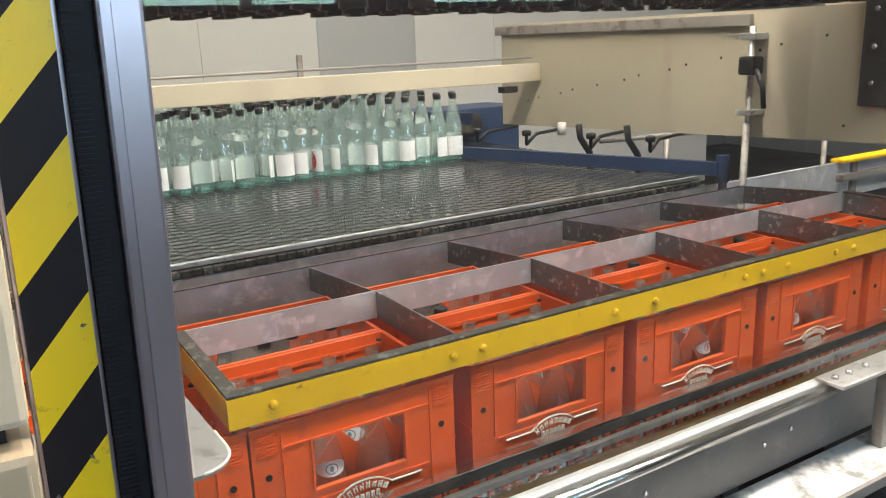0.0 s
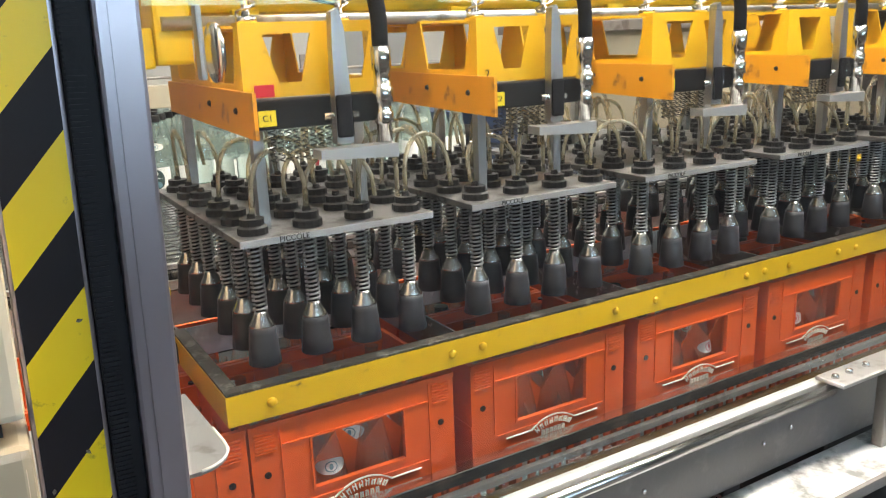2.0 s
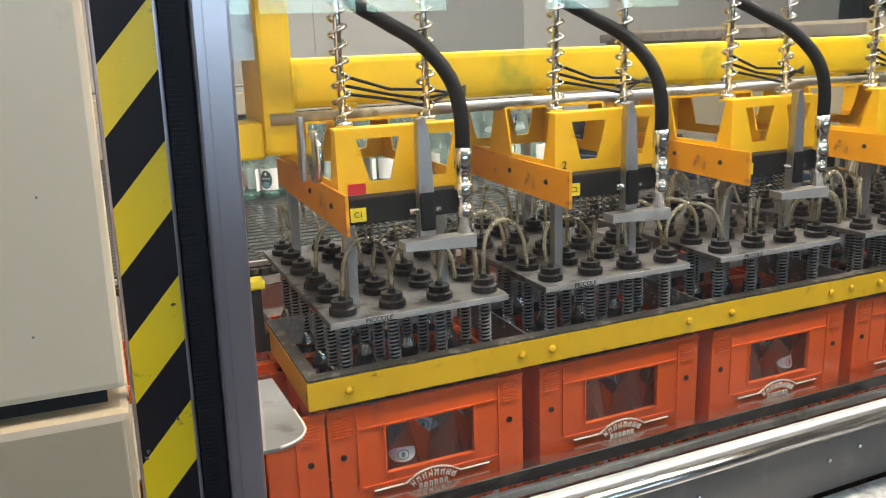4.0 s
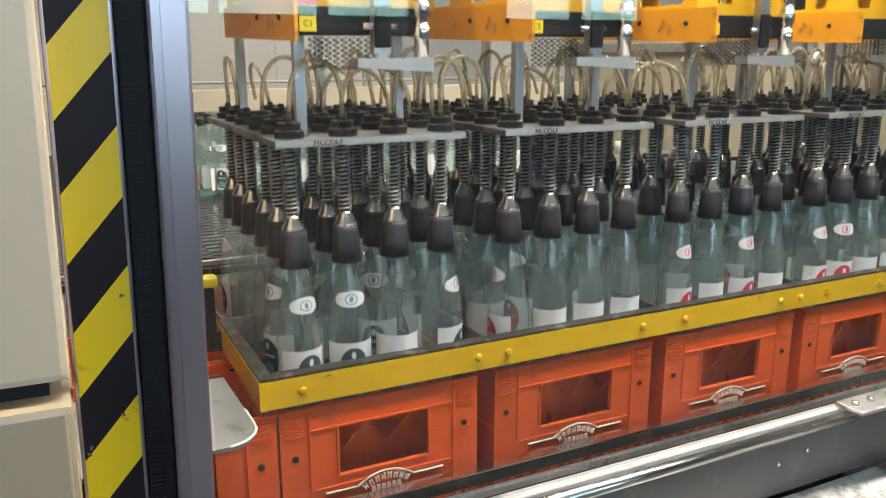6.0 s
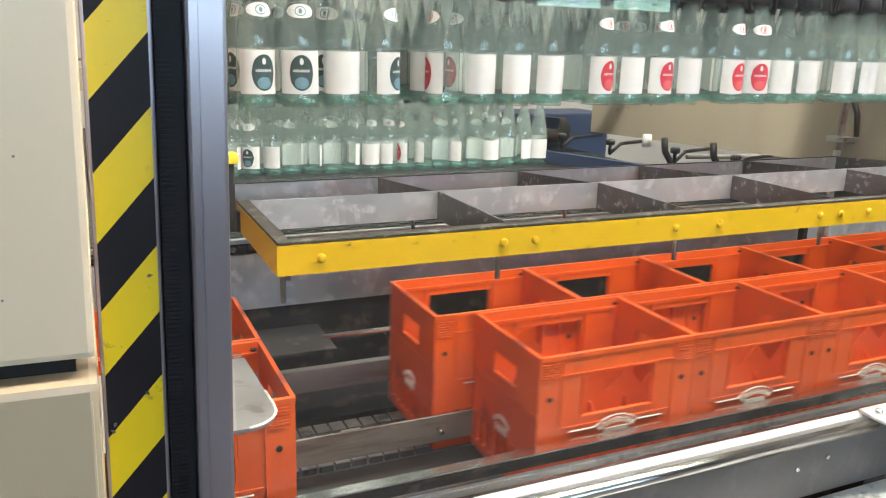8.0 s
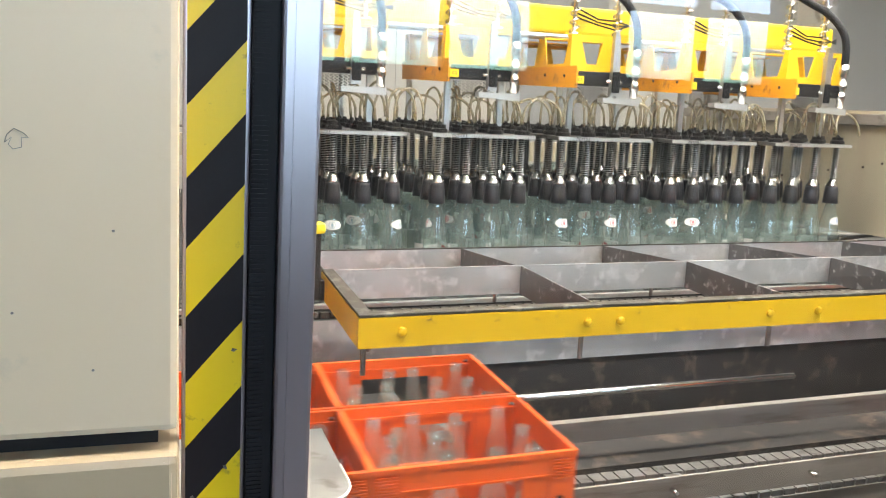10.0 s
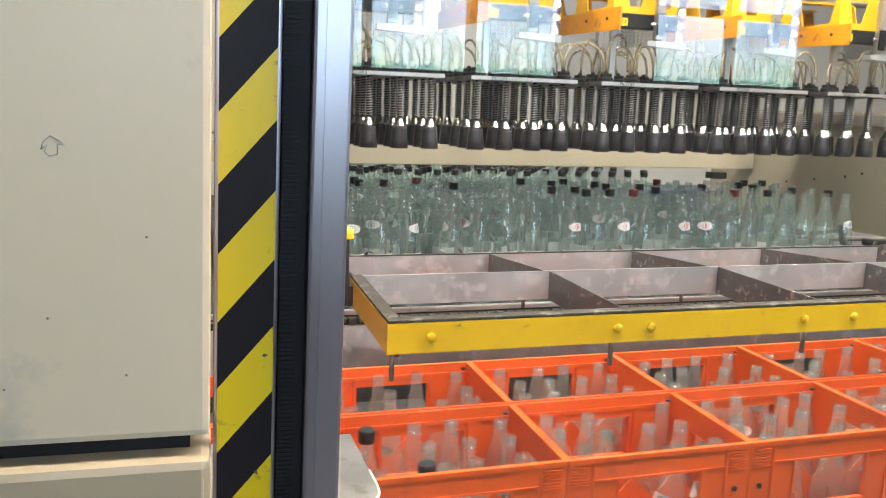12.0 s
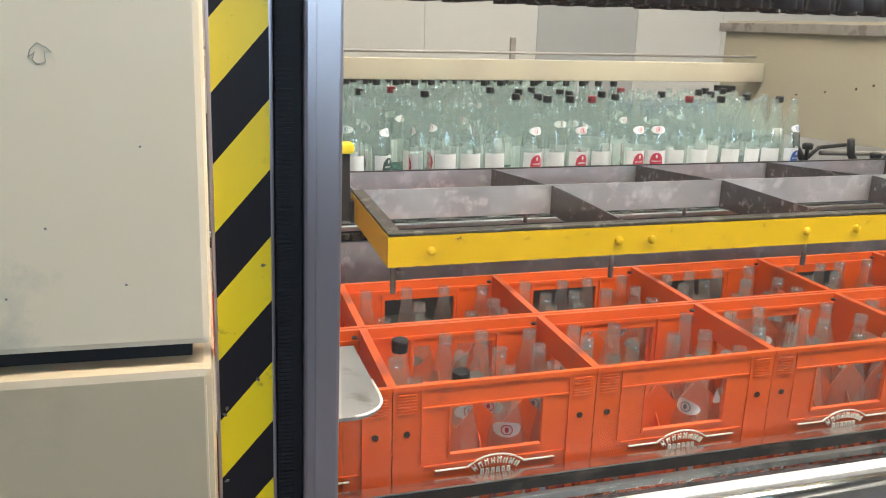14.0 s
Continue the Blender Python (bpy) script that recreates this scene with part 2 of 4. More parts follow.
def box(bm, x0, x1, y0, y1, z0, z1, bevel=0.0, mi=0):
    vs = [bm.verts.new((x, y, z)) for x in (x0, x1) for y in (y0, y1) for z in (z0, z1)]
    fs = [bm.faces.new([vs[i] for i in q]) for q in ((0, 1, 3, 2), (4, 6, 7, 5), (0, 4, 5, 1), (2, 3, 7, 6), (0, 2, 6, 4), (1, 5, 7, 3))]
    for f in fs:
        f.material_index = mi
    if bevel > 0:
        es = list({e for f in fs for e in f.edges})
        bmesh.ops.bevel(bm, geom=es, offset=bevel, segments=2, profile=0.6, affect="EDGES")
    return bm


def turned(bm, rings, seg=16, cx=0.0, cy=0.0, mi=0, smooth=True, close=True):
    """A lathe round z: rings of (radius, height)."""
    loops = []
    for r, z in rings:
        loops.append([bm.verts.new((cx + r * math.cos(2 * math.pi * i / seg), cy + r * math.sin(2 * math.pi * i / seg), z)) for i in range(seg)])
    for a, b in zip(loops, loops[1:]):
        for i in range(seg):
            f = bm.faces.new((a[i], a[(i + 1) % seg], b[(i + 1) % seg], b[i]))
            f.smooth, f.material_index = smooth, mi
    if close:
        for loop, flip in ((loops[0], True), (loops[-1], False)):
            f = bm.faces.new(loop[::-1] if flip else loop)
            f.material_index = mi
    return bm


def sweep(bm, pts, r, seg=8, mi=0):
    """A tube along points."""
    pts = [Vector(p) for p in pts]
    loops, ref = [], None
    for i, p in enumerate(pts):
        d = (pts[min(i + 1, len(pts) - 1)] - pts[max(i - 1, 0)]).normalized()
        if ref is None:
            ref = d.orthogonal().normalized()
        ref = (ref - d * ref.dot(d)).normalized()
        s = d.cross(ref)
        loops.append([bm.verts.new(p + r * (math.cos(2 * math.pi * k / seg) * ref + math.sin(2 * math.pi * k / seg) * s)) for k in range(seg)])
    for a, b in zip(loops, loops[1:]):
        for k in range(seg):
            f = bm.faces.new((a[k], a[(k + 1) % seg], b[(k + 1) % seg], b[k]))
            f.smooth, f.material_index = True, mi
    bm.faces.new(loops[0][::-1]).material_index = mi
    bm.faces.new(loops[-1]).material_index = mi
    return bm


def prism(bm, outline, a, b, axis="y", mi=0):
    """An outline of (u, v) drawn out along an axis from a to b."""
    def at(u, v, w):
        return {"y": (u, w, v), "x": (w, u, v), "z": (u, v, w)}[axis]
    lo = [bm.verts.new(at(u, v, a)) for u, v in outline]
    hi = [bm.verts.new(at(u, v, b)) for u, v in outline]
    n = len(outline)
    for f in [bm.faces.new(lo), bm.faces.new(hi[::-1])] + [bm.faces.new((lo[i], hi[i], hi[(i + 1) % n], lo[(i + 1) % n])) for i in range(n)]:
        f.material_index = mi
    bmesh.ops.recalc_face_normals(bm, faces=bm.faces[:])
    return bm


def coil(bm, r, wire, turns, z0, z1, cx=0.0, cy=0.0, seg=5, steps=10):
    n = int(turns * steps)
    return sweep(bm, [(cx + r * math.cos(2 * math.pi * i / steps), cy + r * math.sin(2 * math.pi * i / steps), z0 + (z1 - z0) * i / n) for i in range(n + 1)], wire, seg)


def B():
    return bmesh.new()


def text_part(words, size, m, parent, material):
    cu = bpy.data.curves.new("lettering", "FONT")
    cu.body, cu.size, cu.extrude, cu.align_x, cu.align_y = words, size, 0.0004, "CENTER", "CENTER"
    cu.materials.append(material)
    ob = new("lettering", cu)
    ob.parent = parent
    ob.matrix_basis = m
    return ob


# room
room_floor = tagged(part("floor", box(B(), -5, 9, -6, 6.5, -0.2, 0), M_FLOOR), "stained grey concrete factory floor", "floor", kind="structure")
tagged(part("ceiling", box(B(), -5, 9, -6, 6.5, 4.2, 4.4), M_CEIL), "pale factory ceiling", "ceiling", kind="structure")
tagged(part("wall_west", box(B(), -5.2, -5, -6, 6.5, 0, 4.2), M_WALL), "pale plaster factory wall", "wall", kind="structure")
tagged(part("wall_east", box(B(), 9, 9.2, -6, 6.5, 0, 4.2), M_WALL), "pale plaster factory wall", "wall", kind="structure")
tagged(part("wall_north", box(B(), -5, 9, 6.5, 6.7, 0, 4.2), M_WALL), "pale plaster factory wall", "wall", kind="structure")
bm = B()
WZ0, WZ1 = 1.85, 3.35
box(bm, -5, 9, -6.2, -6, 0, WZ0)
box(bm, -5, 9, -6.2, -6, WZ1, 4.2)
box(bm, -5, -1.7, -6.2, -6, WZ0, WZ1)
box(bm, 2.7, 3.5, -6.2, -6, WZ0, WZ1)
box(bm, 5.2, 9, -6.2, -6, WZ0, WZ1)
tagged(part("wall_south", bm, M_WALL), "pale factory wall with a band of windows", "wall", kind="structure")
win = empty("window_1", pose(0, -6.1, 0), label="long window band with dark blue steel frames", category="window", kind="structure")
bm = B()
for x in (-1.7, -0.82, 0.06, 0.94, 1.82, 2.64, 3.5, 4.32, 5.14):
    box(bm, x, x + 0.06, -0.06, 0.06, WZ0, WZ1)
for z in (WZ0, 2.5, WZ1 - 0.06):
    box(bm, -1.7, 2.7, -0.055, 0.055, z, z + 0.06)
    box(bm, 3.5, 5.2, -0.055, 0.055, z, z + 0.06)
part("window_frame", bm, M_BLUE, win)
for x0 in (-1.64, -0.76, 0.12, 1.0, 1.88, 3.56, 4.38):
    part("pane", box(B(), x0, x0 + 0.76, -0.004, 0.004, WZ0 + 0.05, WZ1 - 0.05), M_PANE, win).visible_shadow = False
# daylight view outside: pale sky over a green hedge
m_out = bpy.data.materials.new("outdoor_daylight")
m_out.use_nodes = True
t = m_out.node_tree
for nd in list(t.nodes):
    if nd.type == "BSDF_PRINCIPLED":
        t.nodes.remove(nd)
em = t.nodes.new("ShaderNodeEmission")
co, sp, nz, ad, cr = (t.nodes.new(k) for k in ("ShaderNodeTexCoord", "ShaderNodeSeparateXYZ", "ShaderNodeTexNoise", "ShaderNodeMath", "ShaderNodeValToRGB"))
nz.inputs["Scale"].default_value, nz.inputs["Detail"].default_value = 2.2, 6
ad.operation = "MULTIPLY_ADD"
ad.inputs[1].default_value = 0.9
t.links.new(co.outputs["Object"], sp.inputs[0])
t.links.new(co.outputs["Object"], nz.inputs["Vector"])
t.links.new(nz.outputs["Fac"], ad.inputs[0])
t.links.new(sp.outputs["Z"], ad.inputs[2])
t.links.new(ad.outputs[0], cr.inputs[0])
mrg = t.nodes.new("ShaderNodeMapRange")
mrg.inputs["From Min"].default_value, mrg.inputs["From Max"].default_value = 2.2, 3.1
t.links.new(ad.outputs[0], mrg.inputs["Value"])
t.links.new(mrg.outputs["Result"], cr.inputs[0])
cr.color_ramp.elements[0].color, cr.color_ramp.elements[1].color = (0.20, 0.42, 0.22, 1), (0.52, 0.69, 0.96, 1)
t.links.new(cr.outputs[0], em.inputs[0])
em.inputs[1].default_value = 13.0
t.links.new(em.outputs[0], t.nodes["Material Output"].inputs[0])
tagged(part("backdrop", box(B(), -3, 7, -8.05, -8, 0.5, 5), m_out), "bright daylight over a green hedge", "backdrop", kind="structure")
for cx, ly in ((2.1, -0.72), (1.9, 0.9), (1.2, 3.4)):
    for lx in (cx - 1.55, cx, cx + 1.55):
        fx = empty("tube_fixture", pose(lx, ly, 3.5), label="white fluorescent tube fixture under the ceiling", category="ceiling light", group="ceiling tubes")
        part("housing", box(B(), -0.75, 0.75, -0.09, 0.09, 0.02, 0.09, 0.01), M_WHITE, fx)
        for rx in (-0.5, 0.5):
            part("hanger", sweep(B(), [(rx, 0, 0.09), (rx, 0, 0.7)], 0.006, 6), M_STEEL, fx)
        part("tube", sweep(B(), [(-0.7, 0, -0.02), (0.7, 0, -0.02)], 0.018), M_TUBE, fx)

# machine guard: cream cabinet, hazard strip, door post, pane
LEAN = 1.15
cab = empty("machine_cabinet", pose(-0.0281, 0, 0, 0, LEAN, 0), label="cream enamelled machine cabinet with a dark horizontal seam", category="cabinet")
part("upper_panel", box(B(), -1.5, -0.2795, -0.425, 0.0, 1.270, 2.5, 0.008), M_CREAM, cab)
part("lower_panel", box(B(), -1.5, -0.2785, -0.436, 0.0, 0.05, 1.249, 0.010), M_CREAM_LOW, cab, "darker cream panel with a chipped pale rounded edge")
part("worn_edge", sweep(B(), [(-0.2865, -0.4305, 0.4), (-0.2865, -0.4305, 1.228), (-0.290, -0.4305, 1.2385), (-0.2945, -0.4305, 1.2410)], 0.0050, 8), M_CREAM, cab, "chipped pale worn edge")
scr = [(-0.4215 + u, -0.4252, 1.5655 + v) for u, v in ((-0.010, -0.004), (-0.008, 0.003), (-0.002, 0.009), (0.006, 0.005), (0.010, 0.001), (0.004, 0.001), (0.004, -0.008), (-0.003, -0.010), (-0.007, -0.006), (-0.004, 0.001), (-0.010, -0.004))]
part("scratch", sweep(B(), scr, 0.0004, 5), M_RAIL, cab, "small angular scratch")
for sx, sz in ((-0.43, 1.40), (-0.36, 1.34), (-0.34, 1.48), (-0.47, 1.33)):
    part("chip", turned(B(), [(0.0015, 0), (0.001, 0.0006)], 6), M_RAIL, cab).matrix_basis = pose(sx, -0.4252, sz, 90)
part("seam", box(B(), -1.48, -0.30, -0.40, -0.02, 1.243, 1.278), M_BLACK, cab)
part("plinth", box(B(), -1.45, -0.3, -0.38, -0.02, 0, 0.06), M_DARK, cab)

strip = empty("hazard_strip", pose(-0.0281, -0.4, 0, 0, LEAN, 0), label="black and yellow striped hazard strip beside the guard door", category="warning strip")
part("backing", box(B(), -0.2765, -0.2105, 0, 0.03, 0.1, 2.5, 0.003), M_ALU, strip, "grey metal backing with thin bright edges")
SP, X0, X1, RISE = 0.1452, -0.2725, -0.2150, 0.0675
for k in range(-8, 9):
    for half, mtl, nm in ((0, M_STRIPE_K, "black_stripe"), (1, M_STRIPE_Y, "yellow_stripe")):
        z = 1.2355 + SP * k - (SP / 2 if half else 0)
        if 0.2 < z < 2.4:
            part(nm, prism(B(), [(X0, z - RISE), (X1, z), (X1, z + SP / 2), (X0, z + SP / 2 - RISE)], -0.002, 0.002), mtl, strip)

for k, (tx, tz) in enumerate(((-0.2235, 1.3488), (-0.2308, 1.2155), (-0.2653, 1.1825), (-0.2675, 1.0914), (-0.2679, 1.1751))):
    tear = prism(B(), [(-0.003, -0.001), (0.0, -0.0022), (0.0034, 0.0004), (0.001, 0.0012), (-0.0012, 0.0018)], -0.0031, -0.0022)
    part("tear", tear, M_LIP, strip, "small lifted tear in the tape").matrix_basis = pose(tx, 0, tz, 0, 57 * k, 0)

door = empty("guard_door", pose(0, -0.4, 0), label="guard door with an aluminium post, black rubber seal and clear pane", category="machine door")
part("seal", box(B(), -0.2100, -0.1812, -0.004, 0.03, 0.1, 2.5, 0.003), M_RUBBER, door, "ribbed black rubber seal").matrix_basis = pose(-0.0281, 0, 0, 0, LEAN, 0)
bm = B()
for k in range(300):
    box(bm, -0.2085, -0.192, -0.0055, -0.0035, 0.7 + 0.005 * k, 0.7025 + 0.005 * k)
part("seal_ribs", bm, M_RUBBER, door).matrix_basis = pose(-0.0281, 0, 0, 0, LEAN, 0)
bm = box(B(), -0.181, -0.1400, -0.010, 0.03, 0.1, 2.5, 0.004)
box(bm, -0.168, -0.166, -0.0115, -0.0095, 0.1, 2.5)
part("post", bm, M_ALU, door, "brushed aluminium door post").matrix_basis = pose(-0.0281, 0, 0, 0, LEAN, 0)
part("pane", box(B(), -0.139, 2.3, 0.006, 0.010, 0.987, 2.5), M_PANE, door, "large clear guard pane").visible_shadow = False
bm = box(B(), -0.139, 2.3, -0.005, 0.016, 0.970, 0.986, 0.003)
part("bottom_rail", bm, M_RAILALU, door, "scratched steel bottom rail")
part("round_bar", sweep(B(), [(-0.13, -0.022, 0.977), (0.94, -0.022, 0.977)], 0.011, 10), M_CHROME, door, "polished round steel bar")
part("skirt", box(B(), -0.139, 2.3, 0.004, 0.012, 0.846, 0.9695), M_SKIRT, door, "dark scuffed steel skirt")
for k, (bx, bz) in enumerate(((0.80, 0.905), (0.87, 0.915), (0.52, 0.91), (0.2, 0.90))):
    part("rivet", turned(B(), [(0.005, 0), (0.004, 0.003), (0.001, 0.004)], 8), M_CHROME, door).matrix_basis = pose(bx, 0.004, bz, 90)
bm = box(B(), 0.93, 1.30, -0.05, 0.0055, 0.9885, 0.996, 0.003)
part("hinge_plate", bm, M_STEEL, door, "worn steel hinge plate")
for bx in (0.95, 0.99, 1.04):
    part("bolt", turned(B(), [(0.007, 0.996), (0.006, 1.002), (0.001, 1.003)], 8, bx, -0.02), M_CHROME, door)

tray = empty("drip_tray", label="flaking white painted drip tray in front of the guard skirt", category="tray")
part("pan", box(B(), 0.35, 3.2, -0.505, -0.3975, 0.828, 0.838, 0.002), M_TRAY, tray)
part("front_lip", box(B(), 0.35, 3.2, -0.514, -0.5055, 0.822, 0.843, 0.002), M_RAIL, tray, "worn steel front edge")
for sx in (1.35, 2.3):
    part("seam_strip", box(B(), sx, sx + 0.012, -0.504, -0.398, 0.8384, 0.840), M_RAIL, tray)
for sx in (0.4, 1.9, 3.1):
    part("tray_foot", box(B(), sx, sx + 0.04, -0.49, -0.45, 0, 0.828), M_DARK, tray)
leg = part("guard_post", box(B(), 1.062, 1.084, -0.452, -0.430, 0.838, 0.9880, 0.003), M_RAIL)
tagged(leg, "worn steel post on the tray under the hinge plate", "post")

# inlet guide plate with a rounded end
bm = B()
outl = [(-0.6, 0.10), (-0.043, 0.09), (-0.038, -0.06), (-0.036, -0.115)]
outl += [(-0.092 + 0.056 * math.cos(a), -0.124 - 0.056 * math.sin(a)) for a in [radians(12 * k) for k in range(1, 8)]] + [(-0.6, -0.185)]
prism(bm, outl, 1.036, 1.042, "z")
sh = empty("guide_plate", label="grey steel guide plate with a worn rounded end over the inlet", category="guide plate")
part("plate", bm, M_PLATE, sh)
edge = [(u, v, 1.042) for u, v in outl[2:-1]]
part("worn_edge", sweep(B(), edge, 0.0022, 6), M_PRINT, sh, "pale worn edge")
part("bracket", box(B(), -0.25, -0.2, -0.16, 0.08, 0.0, 1.036), M_DARK, sh)

# crate conveyor
conv = empty("crate_conveyor", label="two-lane crate conveyor with worn steel rails and roller chains", category="conveyor")
part("bed", box(B(), -2.8, 5.2, -0.02, 0.72, 0.50, 0.56), M_DARK, conv, "grimy dark conveyor bed")
for lx in (-2.4, -0.6, 1.2, 3.0, 4.8):
    for ly in (0.0, 0.66):
        part("leg", box(B(), lx, lx + 0.06, ly, ly + 0.05, 0, 0.5, 0.003), M_DARK, conv)
front_rail = box(B(), -2.8, 5.2, -0.020, -0.006, 0.768, 0.800, 0.002)
box(front_rail, -2.8, 5.2, -0.030, -0.020, 0.792, 0.800)
part("front_rail", front_rail, M_DARK, conv, "dark guide rail with a bright worn top edge")
part("rail_edge", box(B(), -2.8, 5.2, -0.031, -0.005, 0.8005, 0.804), M_CHROME, conv, "bright worn steel edge")
part("lower_rail", box(B(), -2.8, 5.2, -0.034, -0.020, 0.747, 0.762, 0.002), M_STEEL, conv)
# added sheet with its brackets: gives the dark of the shaded crate bases
part("ledge", box(B(), -0.138, 2.3, -0.387, -0.188, 0.848, 0.853, 0.001), M_SHADE_SHEET, conv, "added dark glossy sheet standing in for shade on the crate bases")
for bx in (-0.12, 1.0, 2.25):
    part("ledge_bracket", box(B(), bx, bx + 0.012, -0.38, -0.20, 0.56, 0.847), M_DARK, conv)
    part("ledge_tie", box(B(), bx, bx + 0.012, -0.1995, -0.0205, 0.56, 0.60), M_DARK, conv)
part("middle_rail", box(B(), -2.8, 5.2, 0.304, 0.312, 0.675, 0.742, 0.002), M_RAIL, conv, "worn grey guide rail between the lanes")
part("rear_rail", box(B(), -2.8, 5.2, 0.625, 0.650, 0.700, 0.762, 0.002), M_RAIL, conv, "worn grey rear guide rail")
for rx in [-0.4 + 0.42 * k for k in range(8)]:
    part("rail_bolt", turned(B(), [(0.006, 0), (0.006, 0.03)], 6), M_CHROME, conv).matrix_basis = pose(rx, 0.31, 0.71, 90)
for cy in (0.06, 0.21, 0.36, 0.52):
    part("chain_track", box(B(), -2.8, 5.2, cy - 0.028, cy + 0.028, 0.56, 0.632), M_RAIL, conv)
    bm = B()
    for k in range(200):
        x = -2.8 + 0.04 * k
        box(bm, x, x + 0.034, cy - 0.022, cy + 0.022, 0.632, 0.6475)
    tagged(part("chain_links", bm, M_CHAIN, conv, "worn steel slat chain"), kind="stuff")
part("cover_plate", box(B(), -0.6, 0.30, 0.66, 0.86, 0.79, 0.80, 0.002), M_DARK, conv, "grimy cover plate")
part("shaft", sweep(B(), [(0.28, 0.74, 0.80), (1.6, 0.74, 0.80)], 0.010, 10), M_CHROME, conv, "bright round shaft")
part("trough", box(B(), -2.8, 5.2, 0.66, 0.98, 0.56, 0.60), M_DARK, conv)
for bx in (0.25, 0.95):
    part("bracket", box(B(), bx, bx + 0.05, 0.44, 0.47, 0.632, 0.66, 0.002), M_STEEL, conv)

# bottle table
TZ = 1.025
table = empty("bottle_table", label="accumulation table with a dark perforated belt and steel front edge", category="conveyor table")
part("frame_body", box(B(), -1.6, 2.24, 1.03, 4.0, 0.80, TZ - 0.03), M_DARK, table)
part("under_board", box(B(), -1.6, 4.6, 1.001, 1.02, 0.56, 0.83), M_DARK, table)
part("front_sheet", box(B(), -1.6, 4.6, 0.985, 1.0, 0.82, 0.985), M_SHEET, table, "scuffed grey sheet under the table edge")
for lx in (-1.4, 0.3, 1.95):
    for ly in (1.1, 3.8):
        part("leg", box(B(), lx, lx + 0.07, ly, ly + 0.07, 0, 0.8, 0.003), M_DARK, table)
part("front_edge", box(B(), -1.6, 2.22, 1.004, 1.022, TZ - 0.012, TZ + 0.003, 0.003), M_STEEL, table, "bright steel front edge")
bm = B()
for k in range(126):
    x = -1.6 + 0.0305 * k
    box(bm, x, x + 0.022, 0.984, 1.002, TZ - 0.034 + 0.004 * (k % 2), TZ - 0.016)
tagged(part("edge_chain", bm, M_LIP, table, "grimy chain along the table edge"), kind="stuff")
verts, faces = [], []
for i in range(45):
    for j in range(118):
        x0, y0 = -1.58 + 0.085 * i, 1.026 + 0.025 * j
        b0 = len(verts)
        zt = TZ - 0.002 * ((i * 7 + j * 3) % 2)
        for (u0, u1) in ((0, 0.038), (0.043, 0.081)):
            b0 = len(verts)
            for z in (TZ - 0.02, zt):
                verts += [(x0 + u0, y0, z), (x0 + u1, y0, z), (x0 + u1, y0 + 0.019, z), (x0 + u0, y0 + 0.019, z)]
            faces += [tuple(b0 + q for q in f) for f in ((4, 5, 6, 7), (0, 1, 5, 4), (1, 2, 6, 5), (2, 3, 7, 6), (3, 0, 4, 7))]
me = bpy.data.meshes.new("belt_modules")
me.from_pydata(verts, [], faces)
me.materials.append(M_BELT)
belt = new("belt_modules", me)
belt.parent = table
tagged(belt, "dark glossy plastic belt modules", kind="stuff")

# blue guide rails at the end of the table
gd = empty("guide_rail_assembly", label="dark blue steel bottle guide on black clamp knobs", category="guide rail")
def along(a, b, w, z0, z1, bev=0.003):
    a, b = Vector(a), Vector(b)
    d = (b - a).normalized()
    s = Vector((-d.y, d.x)) * w / 2
    return prism(B(), [(a - s)[:], (b - s)[:], (b + s)[:], (a + s)[:]], z0, z1, "z")
part("rail", along((1.70, 2.30), (2.25, 0.94), 0.03, TZ + 0.008, TZ + 0.062), M_BLUE, gd, "dark blue angled guide rail")
part("upper_rail", along((1.85, 2.75), (2.02, 2.35), 0.02, TZ + 0.13, TZ + 0.19), M_BLUE, gd)
part("end_bracket", box(B(), 2.24, 2.28, 0.91, 0.945, TZ - 0.02, TZ + 0.09, 0.003), M_BLUE, gd)
for k, (kx, ky) in enumerate(((1.82, 2.0), (1.92, 1.75), (2.04, 1.45), (2.14, 1.2))):
    part("clamp_knob", turned(B(), [(0.008, TZ + 0.09), (0.008, TZ + 0.13), (0.02, TZ + 0.13), (0.022, TZ + 0.15), (0.015, TZ + 0.155)], 10, kx, ky), M_BLACK, gd)
    part("arm", sweep(B(), [(kx, ky, TZ + 0.09), (kx + 0.08, ky + 0.03, TZ + 0.13), (kx + 0.3, ky + 0.1, TZ + 0.13)], 0.008, 8), M_BLACK, gd)
for kx, ky in ((2.10, 1.6), (2.20, 1.4)):
    part("drop_arm", sweep(B(), [(kx, ky, 1.20), (kx + 0.01, ky, 1.14), (kx + 0.05, ky - 0.02, 1.07), (kx + 0.06, ky - 0.02, 1.03)], 0.015, 8), M_BLACK, gd)
part("sensor", turned(B(), [(0.02, 1.16), (0.02, 1.215)], 12, 2.02, 1.62), M_WHITE, gd, "white sensor cap")
part("base_post", box(B(), 2.25, 2.275, 0.915, 0.94, 0, TZ - 0.02, 0.002), M_DARK, gd)

# machine side panel and far beam
side = empty("side_panel", label="dirty cream painted machine side panel with streaks", category="machine panel")
part("panel", prism(B(), [(0.25, 1.205), (2.55, 1.115), (2.55, 1.655), (0.25, 1.66)], 2.36, 2.40, "x"), M_PANEL, side)
part("top_channel", box(B(), 2.335, 2.36, 0.9, 2.58, 1.60, 1.645, 0.003), M_RAIL, side, "worn grey steel channel")
part("upper_panel", box(B(), 2.375, 2.40, -0.3, 0.62, 1.20, 2.4, 0.003), M_CREAM, side)
part("door_seal", box(B(), 2.335, 2.358, -0.3, 0.445, 1.325, 2.3, 0.004), M_DARK, side, "dark bolted frame")
